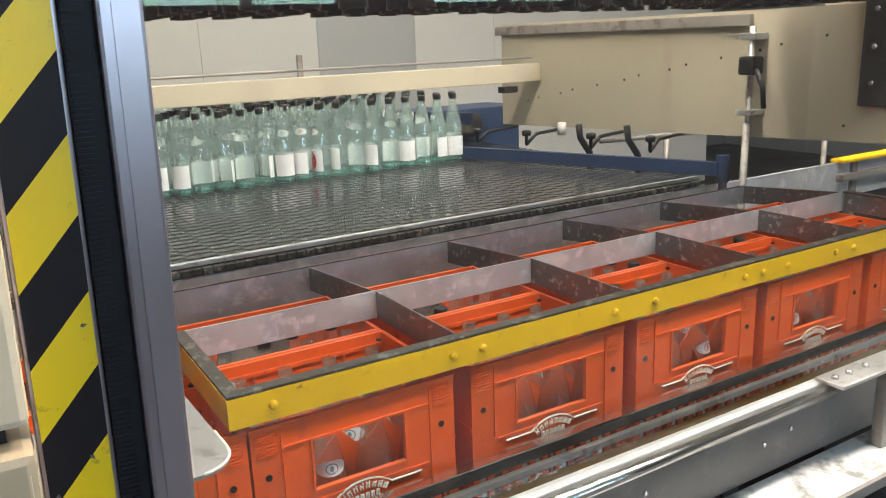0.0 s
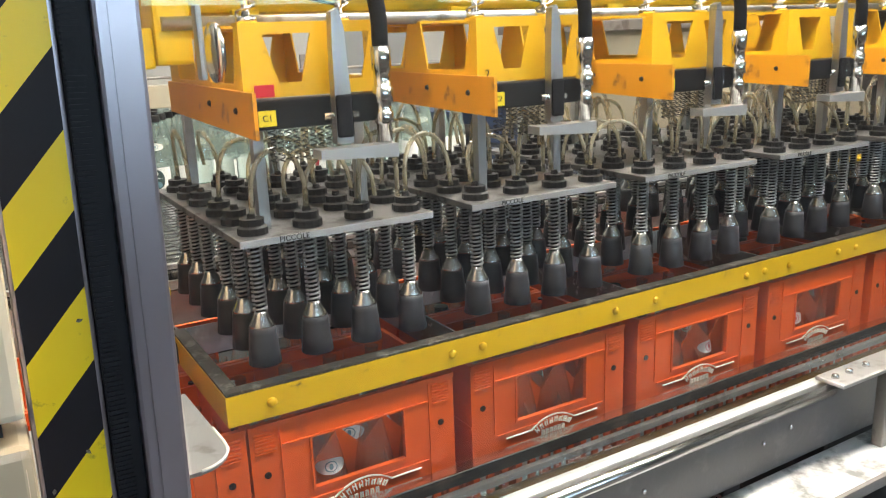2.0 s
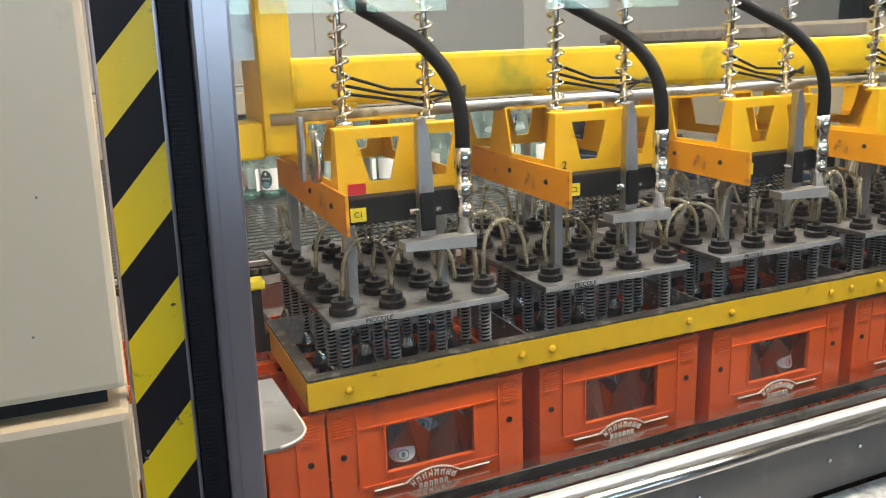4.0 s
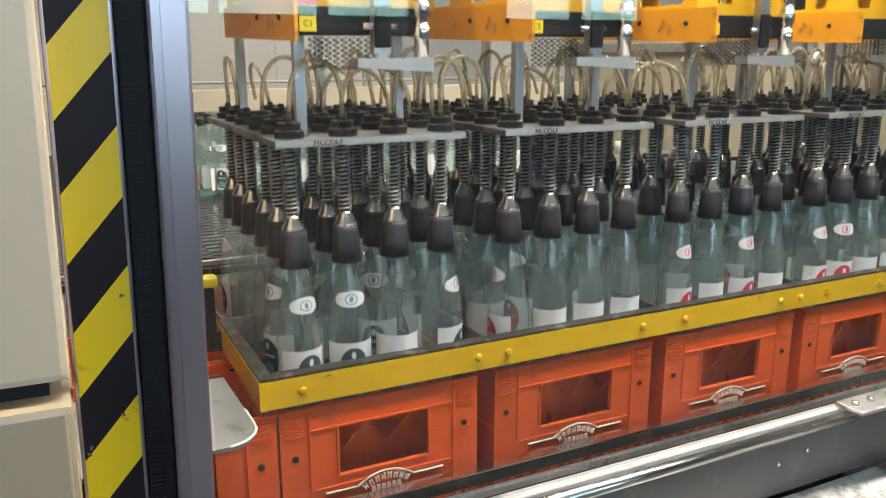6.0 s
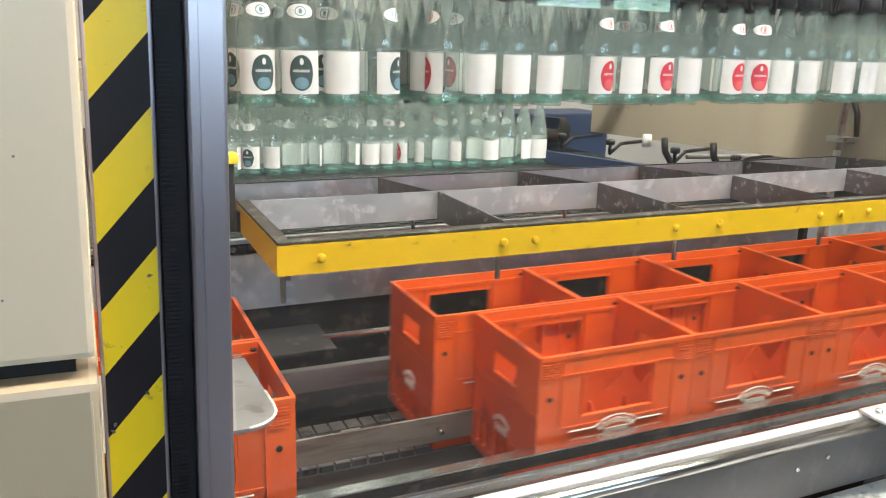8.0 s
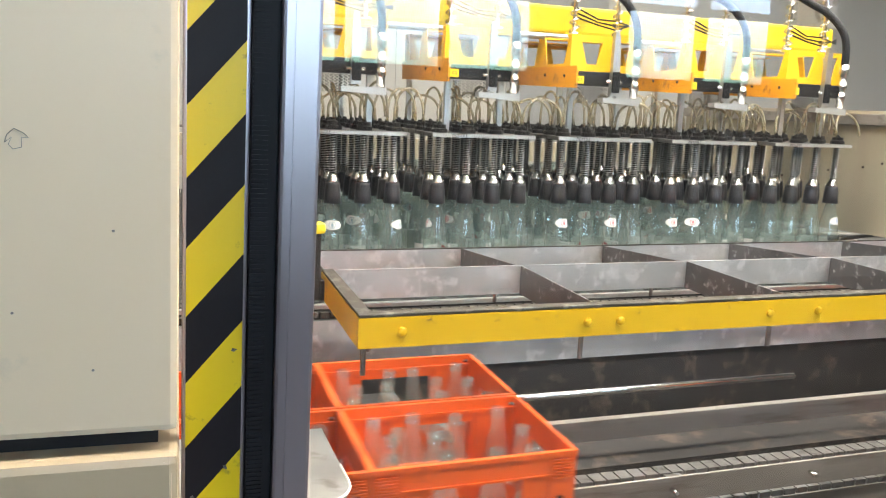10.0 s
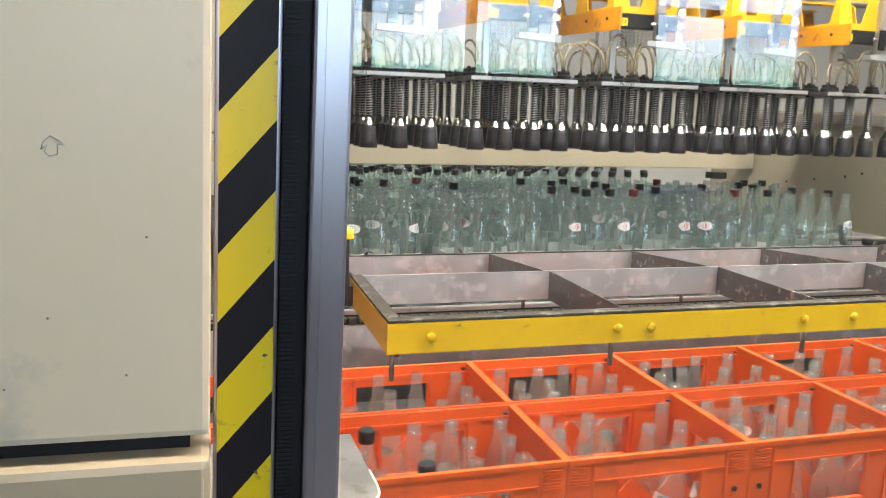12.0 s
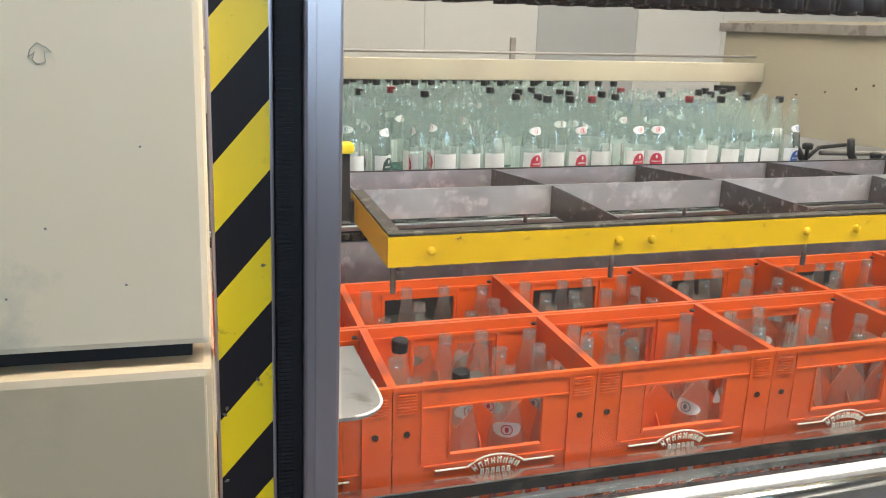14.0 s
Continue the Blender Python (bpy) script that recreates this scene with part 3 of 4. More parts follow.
for k in range(14):
    hy, hz = 0.5 + 1.9 * ((k * 0.381) % 1), 1.25 + 0.33 * ((k * 0.617) % 1)
    part("screw_hole", turned(B(), [(0.005, 0), (0.005, 0.004)], 8), M_HOLE, side).matrix_basis = pose(2.36, hy, hz, 0, -90)
for k in range(3):
    part("bolt", turned(B(), [(0.012, 0), (0.008, 0.008)], 8), M_CHROME, side).matrix_basis = pose(2.335, 0.40, 1.40 + 0.12 * k, 0, -90)
clamp = empty("clamp_mechanism", label="grey clamp with black handle on a steel column", category="clamp")
part("column", sweep(B(), [(2.30, 0.86, 0.0), (2.30, 0.86, 1.24)], 0.014, 10), M_RAIL, clamp)
part("rod", sweep(B(), [(2.32, 0.87, 1.24), (2.32, 0.87, 1.60)], 0.012, 10), M_STEEL, clamp)
part("top_bracket", box(B(), 2.29, 2.358, 0.83, 0.91, 1.55, 1.575, 0.003), M_STEEL, clamp)
part("low_bracket", box(B(), 2.29, 2.358, 0.83, 0.91, 1.27, 1.29, 0.003), M_STEEL, clamp)
part("grip", box(B(), 2.28, 2.345, 0.83, 0.90, 1.42, 1.49, 0.012), M_BLACK, clamp)
part("lever", sweep(B(), [(2.30, 0.83, 1.44), (2.29, 0.79, 1.38), (2.29, 0.78, 1.30)], 0.010, 8), M_BLACK, clamp)
fb = empty("cross_beam", label="cream painted cross beam with a thin steel rod above", category="beam")
part("beam", box(B(), -2.0, 2.358, 2.2, 2.26, 1.365, 1.455, 0.004), M_PANEL, fb)
part("end_block", box(B(), 2.12, 2.2, 2.19, 2.25, 1.315, 1.345), M_BLACK, fb)
part("rod", sweep(B(), [(-2.0, 2.2, 1.485), (2.3, 2.2, 1.485)], 0.006, 8), M_RAIL, fb)
part("post", box(B(), -1.9, -1.85, 2.2, 2.26, 0, 1.365, 0.003), M_CREAM, fb)
part("hanger", box(B(), 1.05, 1.075, 2.265, 2.28, 1.34, 1.55, 0.002), M_RAIL, fb)

drive = empty("drive_unit", label="dark blue conveyor drive unit behind the table", category="machine")
part("housing", box(B(), 1.92, 2.60, 2.72, 3.05, 0.70, 1.20, 0.01), M_BLUE, drive)
part("motor", turned(B(), [(0.07, -0.12), (0.07, 0.12), (0.05, 0.14)], 16), M_DARK, drive).matrix_basis = pose(2.1, 2.62, 1.12, 0, 90)
part("base", box(B(), 1.95, 2.55, 2.75, 3.0, 0, 0.7), M_DARK, drive)
# back wall panels of the machine hall
bw = empty("back_panel_wall", label="white sandwich panel partition with grey door panels", category="partition", kind="structure")
for x0, x1, mt in ((-3.0, -0.197, M_WHITE), (-0.195, 1.2, M_WHITE), (1.202, 2.05, M_WHITE), (2.052, 2.86, M_GREYPANEL), (2.862, 3.6, M_WHITE), (3.602, 6.2, M_WHITE)):
    part("panel", box(B(), x0, x1, 4.4, 4.46, 0, 3.2, 0.002), mt, bw)

# stand at the far end with a yellow top
st = empty("work_stand", label="steel stand with a bright yellow top rail", category="stand")
part("top_rail", box(B(), 3.1, 4.6, 0.95, 1.02, 0.985, 1.0, 0.003), M_YELLOW, st)
part("shelf", box(B(), 3.1, 4.6, 0.95, 1.06, 0.90, 0.93, 0.003), M_RAIL, st)
for lx in (3.2, 3.9, 4.5):
    part("leg", box(B(), lx, lx + 0.04, 0.97, 1.01, 0, 0.985, 0.002), M_RAIL, st)
rl = empty("far_railing", label="thin grey steel railing across the hall", category="railing")
part("bar", sweep(B(), [(2.5, 1.9, 1.06), (5.5, 1.4, 1.06)], 0.012, 8), M_RAIL, rl)
for lx, ly in ((2.9, 1.83), (4.0, 1.65), (5.2, 1.45)):
    part("post", sweep(B(), [(lx, ly, 0), (lx, ly, 1.06)], 0.016, 8), M_RAIL, rl)
# centring frame
FW, FM, FD, FALL = 2.20, 0.366, 0.768, 0.034
fr = empty("centring_frame", label="yellow centring frame with grey sheet funnels over the crates", category="frame")
bm = box(B(), 0, FW, 0, 0.006, -0.052, 0)
part("front_bar", bm, M_YELLOW, fr, "chipped yellow front bar")
part("side_bar", box(B(), 0, 0.006, 0.0065, FM, -0.052, 0), M_YELLOW, fr)
part("side_bar", box(B(), FW - 0.006, FW, 0.0065, FM, -0.052, 0), M_YELLOW, fr)
bm = B()
box(bm, 0.001, FW - 0.001, 0.001, 0.026, 0.0005, 0.006, 0.0015)
box(bm, 0.001, 0.026, 0.0265, FM, 0.0005, 0.006, 0.0015)
box(bm, FW - 0.026, FW - 0.001, 0.0265, FM, 0.0005, 0.006, 0.0015)
part("top_lip", bm, M_LIP, fr, "worn dark steel lip")
CELL = 0.435
part("front_skirt", prism(B(), [(0.027, 0.0), (0.030, 0.0), (0.042, -0.062), (0.039, -0.062)], 0.03, FW - 0.03, "x"), M_SHEET, fr)
# the middle wall leans back, the back wall stands lower
part("middle_wall", prism(B(), [(FM + 0.004, -0.062), (FM + 0.008, -0.062), (FM + 0.004, 0.003), (FM, 0.003)], 0.008, FW - 0.008, "x"), M_SHEET, fr, "scuffed grey sheet wall")
part("back_wall", prism(B(), [(FD, -0.098), (FD + 0.004, -0.098), (FD + 0.004, -FALL), (FD, -FALL)], 0.008, FW - 0.008, "x"), M_SHEET, fr, "scuffed grey sheet wall")
part("back_edge", prism(B(), [(FD - 0.001, -FALL), (FD + 0.006, -FALL), (FD + 0.006, 0.003 - FALL), (FD - 0.001, 0.003 - FALL)], 0.006, FW - 0.006, "x"), M_LIP, fr, "worn dark steel edge")
for k in range(6):
    x = 0.014 + CELL * k
    part("divider", box(B(), x, x + 0.004, 0.03, FM, -0.062, 0.002), M_DIVIDER, fr)
    part("divider", prism(B(), [(FM + 0.0085, -0.062), (FD - 0.0015, -0.098), (FD - 0.0015, 0.001 - FALL), (FM + 0.0085, -0.001)], x, x + 0.004, "x"), M_DIVIDER, fr)
for x in (0.075, 0.423, 0.490, 0.825, 0.942, 1.235, 1.300, 1.392, 1.585, 1.661, 2.06):
    bb = turned(B(), [(0.0085, 0), (0.0085, 0.003), (0.006, 0.006), (0.0025, 0.007)], 10)
    part("bolt", bb, M_YELLOW, fr).matrix_basis = pose(x, 0, -0.0255, 90)
for x, y in ((0.02, 0.05), (0.06, 0.18), (0.445, 0.06), (0.88, 0.06), (1.315, 0.06), (1.75, 0.06), (0.445, 0.5), (0.88, 0.5)):
    part("pin", sweep(B(), [(x, y, -0.115), (x, y, -0.05)], 0.005, 8), M_RAIL, fr)

part("handle_post", box(B(), -0.030, -0.008, 0.325, 0.350, -0.05, 0.088, 0.003), M_DARK, fr)
part("handle_foot", box(B(), -0.008, 0.0, 0.325, 0.350, -0.05, -0.01), M_DARK, fr)
part("handle_knob", box(B(), -0.042, 0.0, 0.315, 0.360, 0.088, 0.108, 0.006), M_TAG, fr, "small yellow plastic cap")

# crates
CW, CD, CH = 0.395, 0.290, 0.340


def build_crate():
    cr = empty("bottle_crate", pose(0, 0, -20), label="orange plastic bottle crate with a cut-out window and white emblem", category="crate", group="bottle crates")
    bm = B()
    T = 0.007
    w0, w1, z0, z1 = 0.108, 0.287, 0.196, 0.292
    for y0, y1, s in ((0, T, -1), (CD - T, CD, 1)):
        box(bm, 0, CW, y0, y1, 0.02, 0.032)
        box(bm, 0, CW, y0, y1, 0.098, z0)
        for k in range(12):
            x0 = 0.0 + (CW - 0.016) * k / 11
            box(bm, x0, x0 + 0.016, y0, y1, 0.032, 0.098)
        box(bm, 0, CW, y0, y1, z1, CH)
        box(bm, 0, w0, y0, y1, z0, z1)
        box(bm, w1, CW, y0, y1, z0, z1)
        yo = y0 - 0.003 if s < 0 else y1
        for x0, x1, a, b in ((0.0, CW, CH - 0.009, CH), (0.0, CW, 0.012, 0.03), (w0 - 0.004, w1 + 0.004, z0 - 0.005, z0), (w0 - 0.004, w1 + 0.004, z1, z1 + 0.004),
                             (w0 - 0.004, w0, z0, z1), (w1, w1 + 0.004, z0, z1), (0.052, 0.055, z1 - 0.11, CH - 0.01), (CW - 0.055, CW - 0.052, z1 - 0.16, CH - 0.01),
                             (0.056, w0 - 0.004, z1 + 0.001, z1 + 0.004), (w1 + 0.004, CW - 0.056, z1 + 0.001, z1 + 0.004), (0.06, CW - 0.06, z0 - 0.022, z0 - 0.019)):
            box(bm, x0, x1, yo, yo + 0.003, a, b)
        for k in range(7):
            for x0 in (0.008, CW - 0.046):
                box(bm, x0, x0 + 0.036, yo, yo + 0.003, CH - 0.018 - 0.006 * k, CH - 0.0155 - 0.006 * k)
    h0, h1, g0, g1 = 0.095, 0.195, 0.235, 0.285
    for x0, x1, s in ((0, T, -1), (CW - T, CW, 1)):
        box(bm, x0, x1, T, CD - T, 0.02, 0.032)
        box(bm, x0, x1, T, CD - T, 0.098, g0)
        for k in range(9):
            q0 = T + (CD - 2 * T - 0.016) * k / 8
            box(bm, x0, x1, q0, q0 + 0.016, 0.032, 0.098)
        box(bm, x0, x1, T, CD - T, g1, CH)
        box(bm, x0, x1, T, h0, g0, g1)
        box(bm, x0, x1, h1, CD - T, g0, g1)
        xo = x0 - 0.0015 if s < 0 else x1 - 0.0015
        for a, b in ((CH - 0.009, CH), (0.205, 0.212), (0.10, 0.106), (0.012, 0.03)):
            box(bm, xo, xo + 0.003, 0, CD, a, b)
    # inner rim step and corner posts
    box(bm, T, CW - T, T, T + 0.004, CH - 0.03, CH - 0.022)
    box(bm, T, CW - T, CD - T - 0.004, CD - T, CH - 0.03, CH - 0.022)
    for x in (0.1, 0.295):
        box(bm, x, x + 0.004, CD - T - 0.005, CD - T, 0.2, CH - 0.03)
        box(bm, x, x + 0.004, T, T + 0.005, 0.2, CH - 0.03)
    box(bm, T, CW - T, T, CD - T, 0.0, 0.012)
    body = part("body", bm, M_CRATE, cr)
    bm = B()
    # wavy bottle dividers
    def wavy(fixed, axis, length, cells, mid):
        n = cells * 8
        top = [(T + (length - 2 * T) * i / n, mid + 0.026 * (4 * abs((cells * i / n) % 1 - 0.5) - 1)) for i in range(n + 1)]
        for (u0, v0), (u1, v1) in zip(top, top[1:]):
            q = [(u0, 0.012), (u1, 0.012), (u1, v1), (u0, v0)]
            prism_q = [bm.verts.new((u, fixed, v) if axis == "x" else (fixed, u, v)) for u, v in q]
            bm.faces.new(prism_q)
            q2 = [bm.verts.new((u, fixed + 0.003, v) if axis == "x" else (fixed + 0.003, u, v)) for u, v in q]
            bm.faces.new(q2[::-1])
            bm.faces.new((prism_q[3], prism_q[2], q2[2], q2[3]))
    for y in (0.098, 0.190):
        wavy(y, "x", CW, 4, 0.218)
    for x in (0.103, 0.196, 0.290):
        wavy(x, "y", CD, 3, 0.150)
    part("divider_grid", bm, M_CRATE, cr, "wavy orange bottle dividers")
    for x in (0.026, CW - 0.030):
        hb = part("hole", turned(B(), [(0.0062, 0), (0.0062, 0.002)], 10), M_HOLE, cr)
        hb.matrix_basis = pose(x, -0.0005, 0.246, 90)
    hb = part("hole", turned(B(), [(0.006, 0), (0.006, 0.004)], 10), M_HOLE, cr)
    hb.matrix_basis = pose(CW - 0.02, CD - 0.022, CH - 0.012)
    # emblem: an arch of plain bars between two thin lines
    bm = B()
    cx, cz, R = 0.199, 0.096, 0.088
    arc = [radians(a) for a in range(50, 131, 8)]
    for a0, a1 in zip(arc, arc[1:]):
        prism(bm, [(cx + r * math.cos(a), cz + r * math.sin(a)) for r, a in ((R, a0), (R + 0.0022, a0), (R + 0.0022, a1), (R, a1))], -0.0042, -0.0005)
    for k in range(8):
        a = radians(123 - 9.4 * k)
        rr0, rr1, da = R - 0.017, R - 0.0045, radians(2.9)
        mid = (rr0 + rr1) / 2 + (0.003 if k % 3 else -0.001)
        for q0, q1, b0, b1 in ((rr0, rr1, -1, -0.55), (rr0, rr1 - 0.002 * (k % 2), 0.45, 0.9), (mid - 0.001, mid + 0.001, -0.55, 0.45)):
            prism(bm, [(cx + r * math.cos(b), cz + r * math.sin(b)) for r, b in ((q0, a + da * b0), (q1, a + da * b0), (q1, a + da * b1), (q0, a + da * b1))], -0.0042, -0.0005)
    for k in range(6):
        x = cx - 0.030 + 0.0105 * k
        box(bm, x, x + 0.0022, -0.0042, -0.0005, 0.144, 0.157)
        box(bm, x + 0.0045, x + 0.0065, -0.0042, -0.0005, 0.144, 0.157)
        box(bm, x, x + 0.0065, -0.0041, -0.0005, 0.154, 0.157)
    for x0, x1 in ((0.080, 0.140), (0.257, 0.318)):
        box(bm, x0, x1, -0.0042, -0.0005, 0.1640, 0.1660)
    part("emblem", bm, M_PRINT, cr, "white arched emblem print")
    bm = B()
    for k in range(9):
        a0, a1 = radians(40 + 11 * k), radians(51 + 11 * k)
        prism(bm, [(0.145 + r * math.cos(a), 0.10 + r * math.sin(a)) for r, a in ((0.038, a0), (0.048, a0), (0.048, a1), (0.038, a1))], -0.0042, -0.001, "x")
    for k in range(4):
        box(bm, -0.0042, -0.001, 0.118 + 0.014 * k, 0.127 + 0.014 * k, 0.108, 0.124)
    part("side_emblem", bm, M_PRINT, cr, "worn white side emblem")
    return cr


CZ = 0.6485
Y_ROWS = (0.012, 0.312)

# bottles
def build_bottle(oval, cap, tall=0.316):
    prof = [(0.030, 0.004), (0.0385, 0.0), (0.0405, 0.006), (0.0408, 0.020), (0.0400, 0.024), (0.0400, 0.119), (0.0412, 0.123), (0.0412, 0.132), (0.0396, 0.146), (0.0360, 0.172),
            (0.0300, 0.205), (0.0226, 0.238), (0.0168, 0.264), (0.0142, 0.282), (0.0133, 0.296), (0.0132, tall)]
    bm = B()
    turned(bm, prof, 20, close=False)
    turned(bm, [(0.0340, 0.0055), (0.0380, 0.012), (0.0345, 0.019), (0.004, 0.024)], 20, mi=1, close=False)
    turned(bm, [(0.0135, 0.2965), (0.0154, 0.298), (0.0156, 0.302), (0.0138, 0.304), (0.0138, 0.310), (0.0146, 0.312), (0.0146, tall), (0.0120, tall + 0.001)], 20, mi=2, close=False)
    bot = part("glass_bottle", bm, [M_GLASS, M_BASEGLASS, M_RIMGLASS])
    tagged(bot, "empty pale green glass bottle with a " + {"k": "dark oval", "r": "red oval", "b": "blue oval", "p": "plain white"}[oval] + " label" + (" and cap" if cap else ""), "bottle", "glass bottles")

    def wrap(name, a0, a1, z0, z1, r, material, parent, lens=False):
        bm = B()
        n = 14
        cols = []
        for i in range(n + 1):
            u = i / n
            a = radians(a0 + (a1 - a0) * u)
            h = math.sqrt(max(0.0, 1 - (2 * u - 1) ** 2)) if lens else 1.0
            zc, zh = (z0 + z1) / 2, (z1 - z0) / 2 * max(h, 0.02)
            cols.append([bm.verts.new(((r(z) if callable(r) else r) * math.sin(a), -(r(z) if callable(r) else r) * math.cos(a), z)) for z in (zc - zh, zc + zh)])
        for p, q in zip(cols, cols[1:]):
            f = bm.faces.new((p[0], q[0], q[1], p[1]))
            f.smooth = True
        return part(name, bm, material, parent)
    lab = wrap("label", -78, 78, 0.029, 0.120, 0.0404, M_LABEL, bot)
    if oval != "p":
        wrap("oval", -43, 43, 0.031, 0.116, 0.0407, M_LABEL, lab, True)
        wrap("oval", -38, 38, 0.036, 0.111, 0.0410, {"k": M_OVAL_K, "r": M_OVAL_R, "b": M_OVAL_B}[oval], lab, True)
        wrap("crest", -6, 6, 0.090, 0.104, 0.0413, M_LABEL, lab, True)
        for i in range(8):
            wrap("print_bar", -25 + 6.4 * i, -21.3 + 6.4 * i, 0.075, 0.080 + (0.001 if i % 3 else 0), 0.0413, M_LABEL, lab)
        wrap("lower_field", -22, 22, 0.040, 0.065, 0.0413, {"k": M_OVAL_G, "r": M_OVAL_R2, "b": M_OVAL_G}[oval], lab, True)
        cone = lambda z: 0.0360 - (z - 0.172) * 0.182 + 0.0008
        nl = wrap("neck_label", -58, 58, 0.186, 0.215, cone, M_LABEL, bot, True)
        tone = {"k": M_OVAL_G, "r": M_OVAL_R, "b": M_OVAL_B}[oval]
        wrap("neck_oval", -22, 22, 0.1905, 0.2105, lambda z: cone(z) + 0.0004, tone, nl, True)
        wrap("neck_field", -18, 18, 0.1925, 0.2085, lambda z: cone(z) + 0.0007, M_LABEL, nl, True)
        wrap("neck_crest", -7, 7, 0.195, 0.206, lambda z: cone(z) + 0.0010, tone, nl, True)
    if cap:
        part("cap", turned(B(), [(0.0168, 0.294), (0.0172, 0.296), (0.0172, 0.315), (0.0160, tall + 0.004)], 14), M_RED2 if cap == "r" else M_BLACK, bot, "dark screw cap")
    bot.matrix_basis = pose(0, 0, -20)
    return bot


M_RED2 = mat("dark_red_cap", (0.16, 0.015, 0.02), 0.5)
PROTO = {(o, c): build_bottle(o, c) for o, c in (("k", ""), ("r", ""), ("b", ""), ("p", ""), ("k", "k"), ("r", "r"), ("p", "k"), ("r", "k"))}
USED = set()


def bottle(kind, m):
    p = PROTO[kind]
    if kind not in USED:
        USED.add(kind)
        p.matrix_basis = m
        return p
    return copy_thing(p, m)


rnd = random.Random(4)
COLS = [-0.1425, -0.0475, 0.0475, 0.1425]
# lifted bottles: (object, x, y, spin)
LIFTED = []
FRONT = {0: (("k", 14), ("k", -8), ("p", -20), ("k", 42)), 1: (("r", -100), ("p", 0), ("p", 10), ("p", 10)), 2: (("r", 15), ("p", 15), ("r", 10), ("p", 10)),
         3: (("r", 10), ("r", -18), ("p", -60), ("p", 10)), 4: (("p", 0), ("p", 20), ("p", 0), ("b", 20))}
for k in range(5):
    xc = 0.2325 + 0.435 * k
    for row in range(6):
        y = 0.063 + 0.094 * (row % 3) + (0.310 if row > 2 else 0)
        for c, dx in enumerate(COLS):
            if row == 0:
                o, spin = FRONT[k][c]
                cap = ""
            else:
                o = rnd.choice(("k", "k", "p") if k == 0 else ("p", "p", "p", "r") if k == 1 else ("r", "p", "p") if k < 4 else ("b", "p", "p"))
                spin = rnd.uniform(-180, 180)
                cap = rnd.choice(("", "", "", "k" if o != "r" else "r")) if o != "b" else ""
            if (o, cap) not in PROTO:
                cap = ""
            LIFTED.append((bottle((o, cap), pose(xc + dx, y, 0.662, 0, 0, spin)), xc + dx, y, spin))
# bottles waiting far on the table
FAR, heap = [], []
for row in range(9):
    for c in range(21):
        x = 0.02 + 0.0865 * c + 0.043 * (row % 2) + rnd.uniform(-0.004, 0.004)
        if x > 1.81 - 0.012 * row:
            continue
        y = 2.10 + 0.0755 * row + rnd.uniform(-0.005, 0.005)
        kind = rnd.choice((("k", "k"), ("r", "k"), ("p", "k"), ("k", ""), ("r", "k"), ("p", "")))
        if row > 2:
            heap.append((kind, pose(x, y, TZ + 0.001, 0, 0, rnd.uniform(-180, 180))))
            continue
        FAR.append((bottle(kind, pose(x, y, TZ + 0.001, 0, 0, rnd.uniform(-180, 180))), x, y, 0))
bm, mats = B(), []
for kind, m in heap:
    for o in (PROTO[kind], *PROTO[kind].children_recursive):
        piece = o.data.copy()
        piece.transform(m)
        base = len(bm.faces)
        bm.from_mesh(piece)
        bm.faces.ensure_lookup_table()
        for mt in o.data.materials:
            if mt not in mats:
                mats.append(mt)
        for f in bm.faces[base:]:
            f.material_index = mats.index(o.data.materials[f.material_index])
        bpy.data.meshes.remove(piece)
crowd = tagged(part("crowd_of_bottles", bm, mats), "crowd of empty pale green bottles on the table", "bottles", kind="stuff")
# crates: the batch under the frame, and the batch that follows it
proto_crate = build_crate()
OLD, NEXT, CARRIED = [], [], []
first = True
for k in range(5):
    for j, y in enumerate(Y_ROWS):
        m = pose(0.033 + 0.435 * k, y, CZ)
        if first:
            proto_crate.matrix_basis, cr, first = m, proto_crate, False
        else:
            cr = copy_thing(proto_crate, m)
        OLD.append((cr, k, y))
for k in range(7):
    for j, y in enumerate(Y_ROWS):
        x = 0.028 - CW - 0.397 * k
        NEXT.append((copy_thing(proto_crate, pose(x, y, CZ)), x, y))
        if k > 4:
            continue
        for r in range(3):
            for c in range(4):
                if rnd.random() < 0.06:
                    continue
                kind = rnd.choice((("k", ""), ("p", ""), ("r", ""), ("p", ""), ("p", "k")) if rnd.random() < 0.15 else (("k", ""), ("p", ""), ("r", "")))
                bx, by, low = x + 0.1975 + COLS[c] * 0.98 + rnd.uniform(-0.006, 0.006), y + 0.145 + 0.092 * (r - 1) + rnd.uniform(-0.006, 0.006), rnd.choice((0, 0, -0.0))
                tx, ty = rnd.uniform(-3, 3), rnd.uniform(-3, 3)
                CARRIED.append((bottle(kind, pose(bx, by, 0.664, tx, ty, rnd.uniform(-180, 180))), bx, by, 0.664, tx, ty, rnd.uniform(-180, 180)))

# gripper head: its origin is the front lower edge of the plates
head = empty("gripper_head", pose(0, 0, 1.6), label="yellow pick-up head with five plates of sprung black bottle grippers", category="gripper head")
part("main_beam", box(B(), 0.082, 2.25, 0.30, 0.46, 0.365, 0.462, 0.012), M_BEAM, head, "yellow box beam with greenish stains")
part("end_arm", box(B(), 0.018, 0.0815, 0.27, 0.47, 0.280, 0.60, 0.008), M_BEAM, head)
part("arm_stub", box(B(), -0.05, 0.0175, 0.28, 0.40, 0.275, 0.345, 0.006), M_BEAM, head)
part("rod", sweep(B(), [(0.03, 0.27, 0.35), (2.25, 0.27, 0.35)], 0.012, 10), M_STEEL, head, "long grey steel rod")
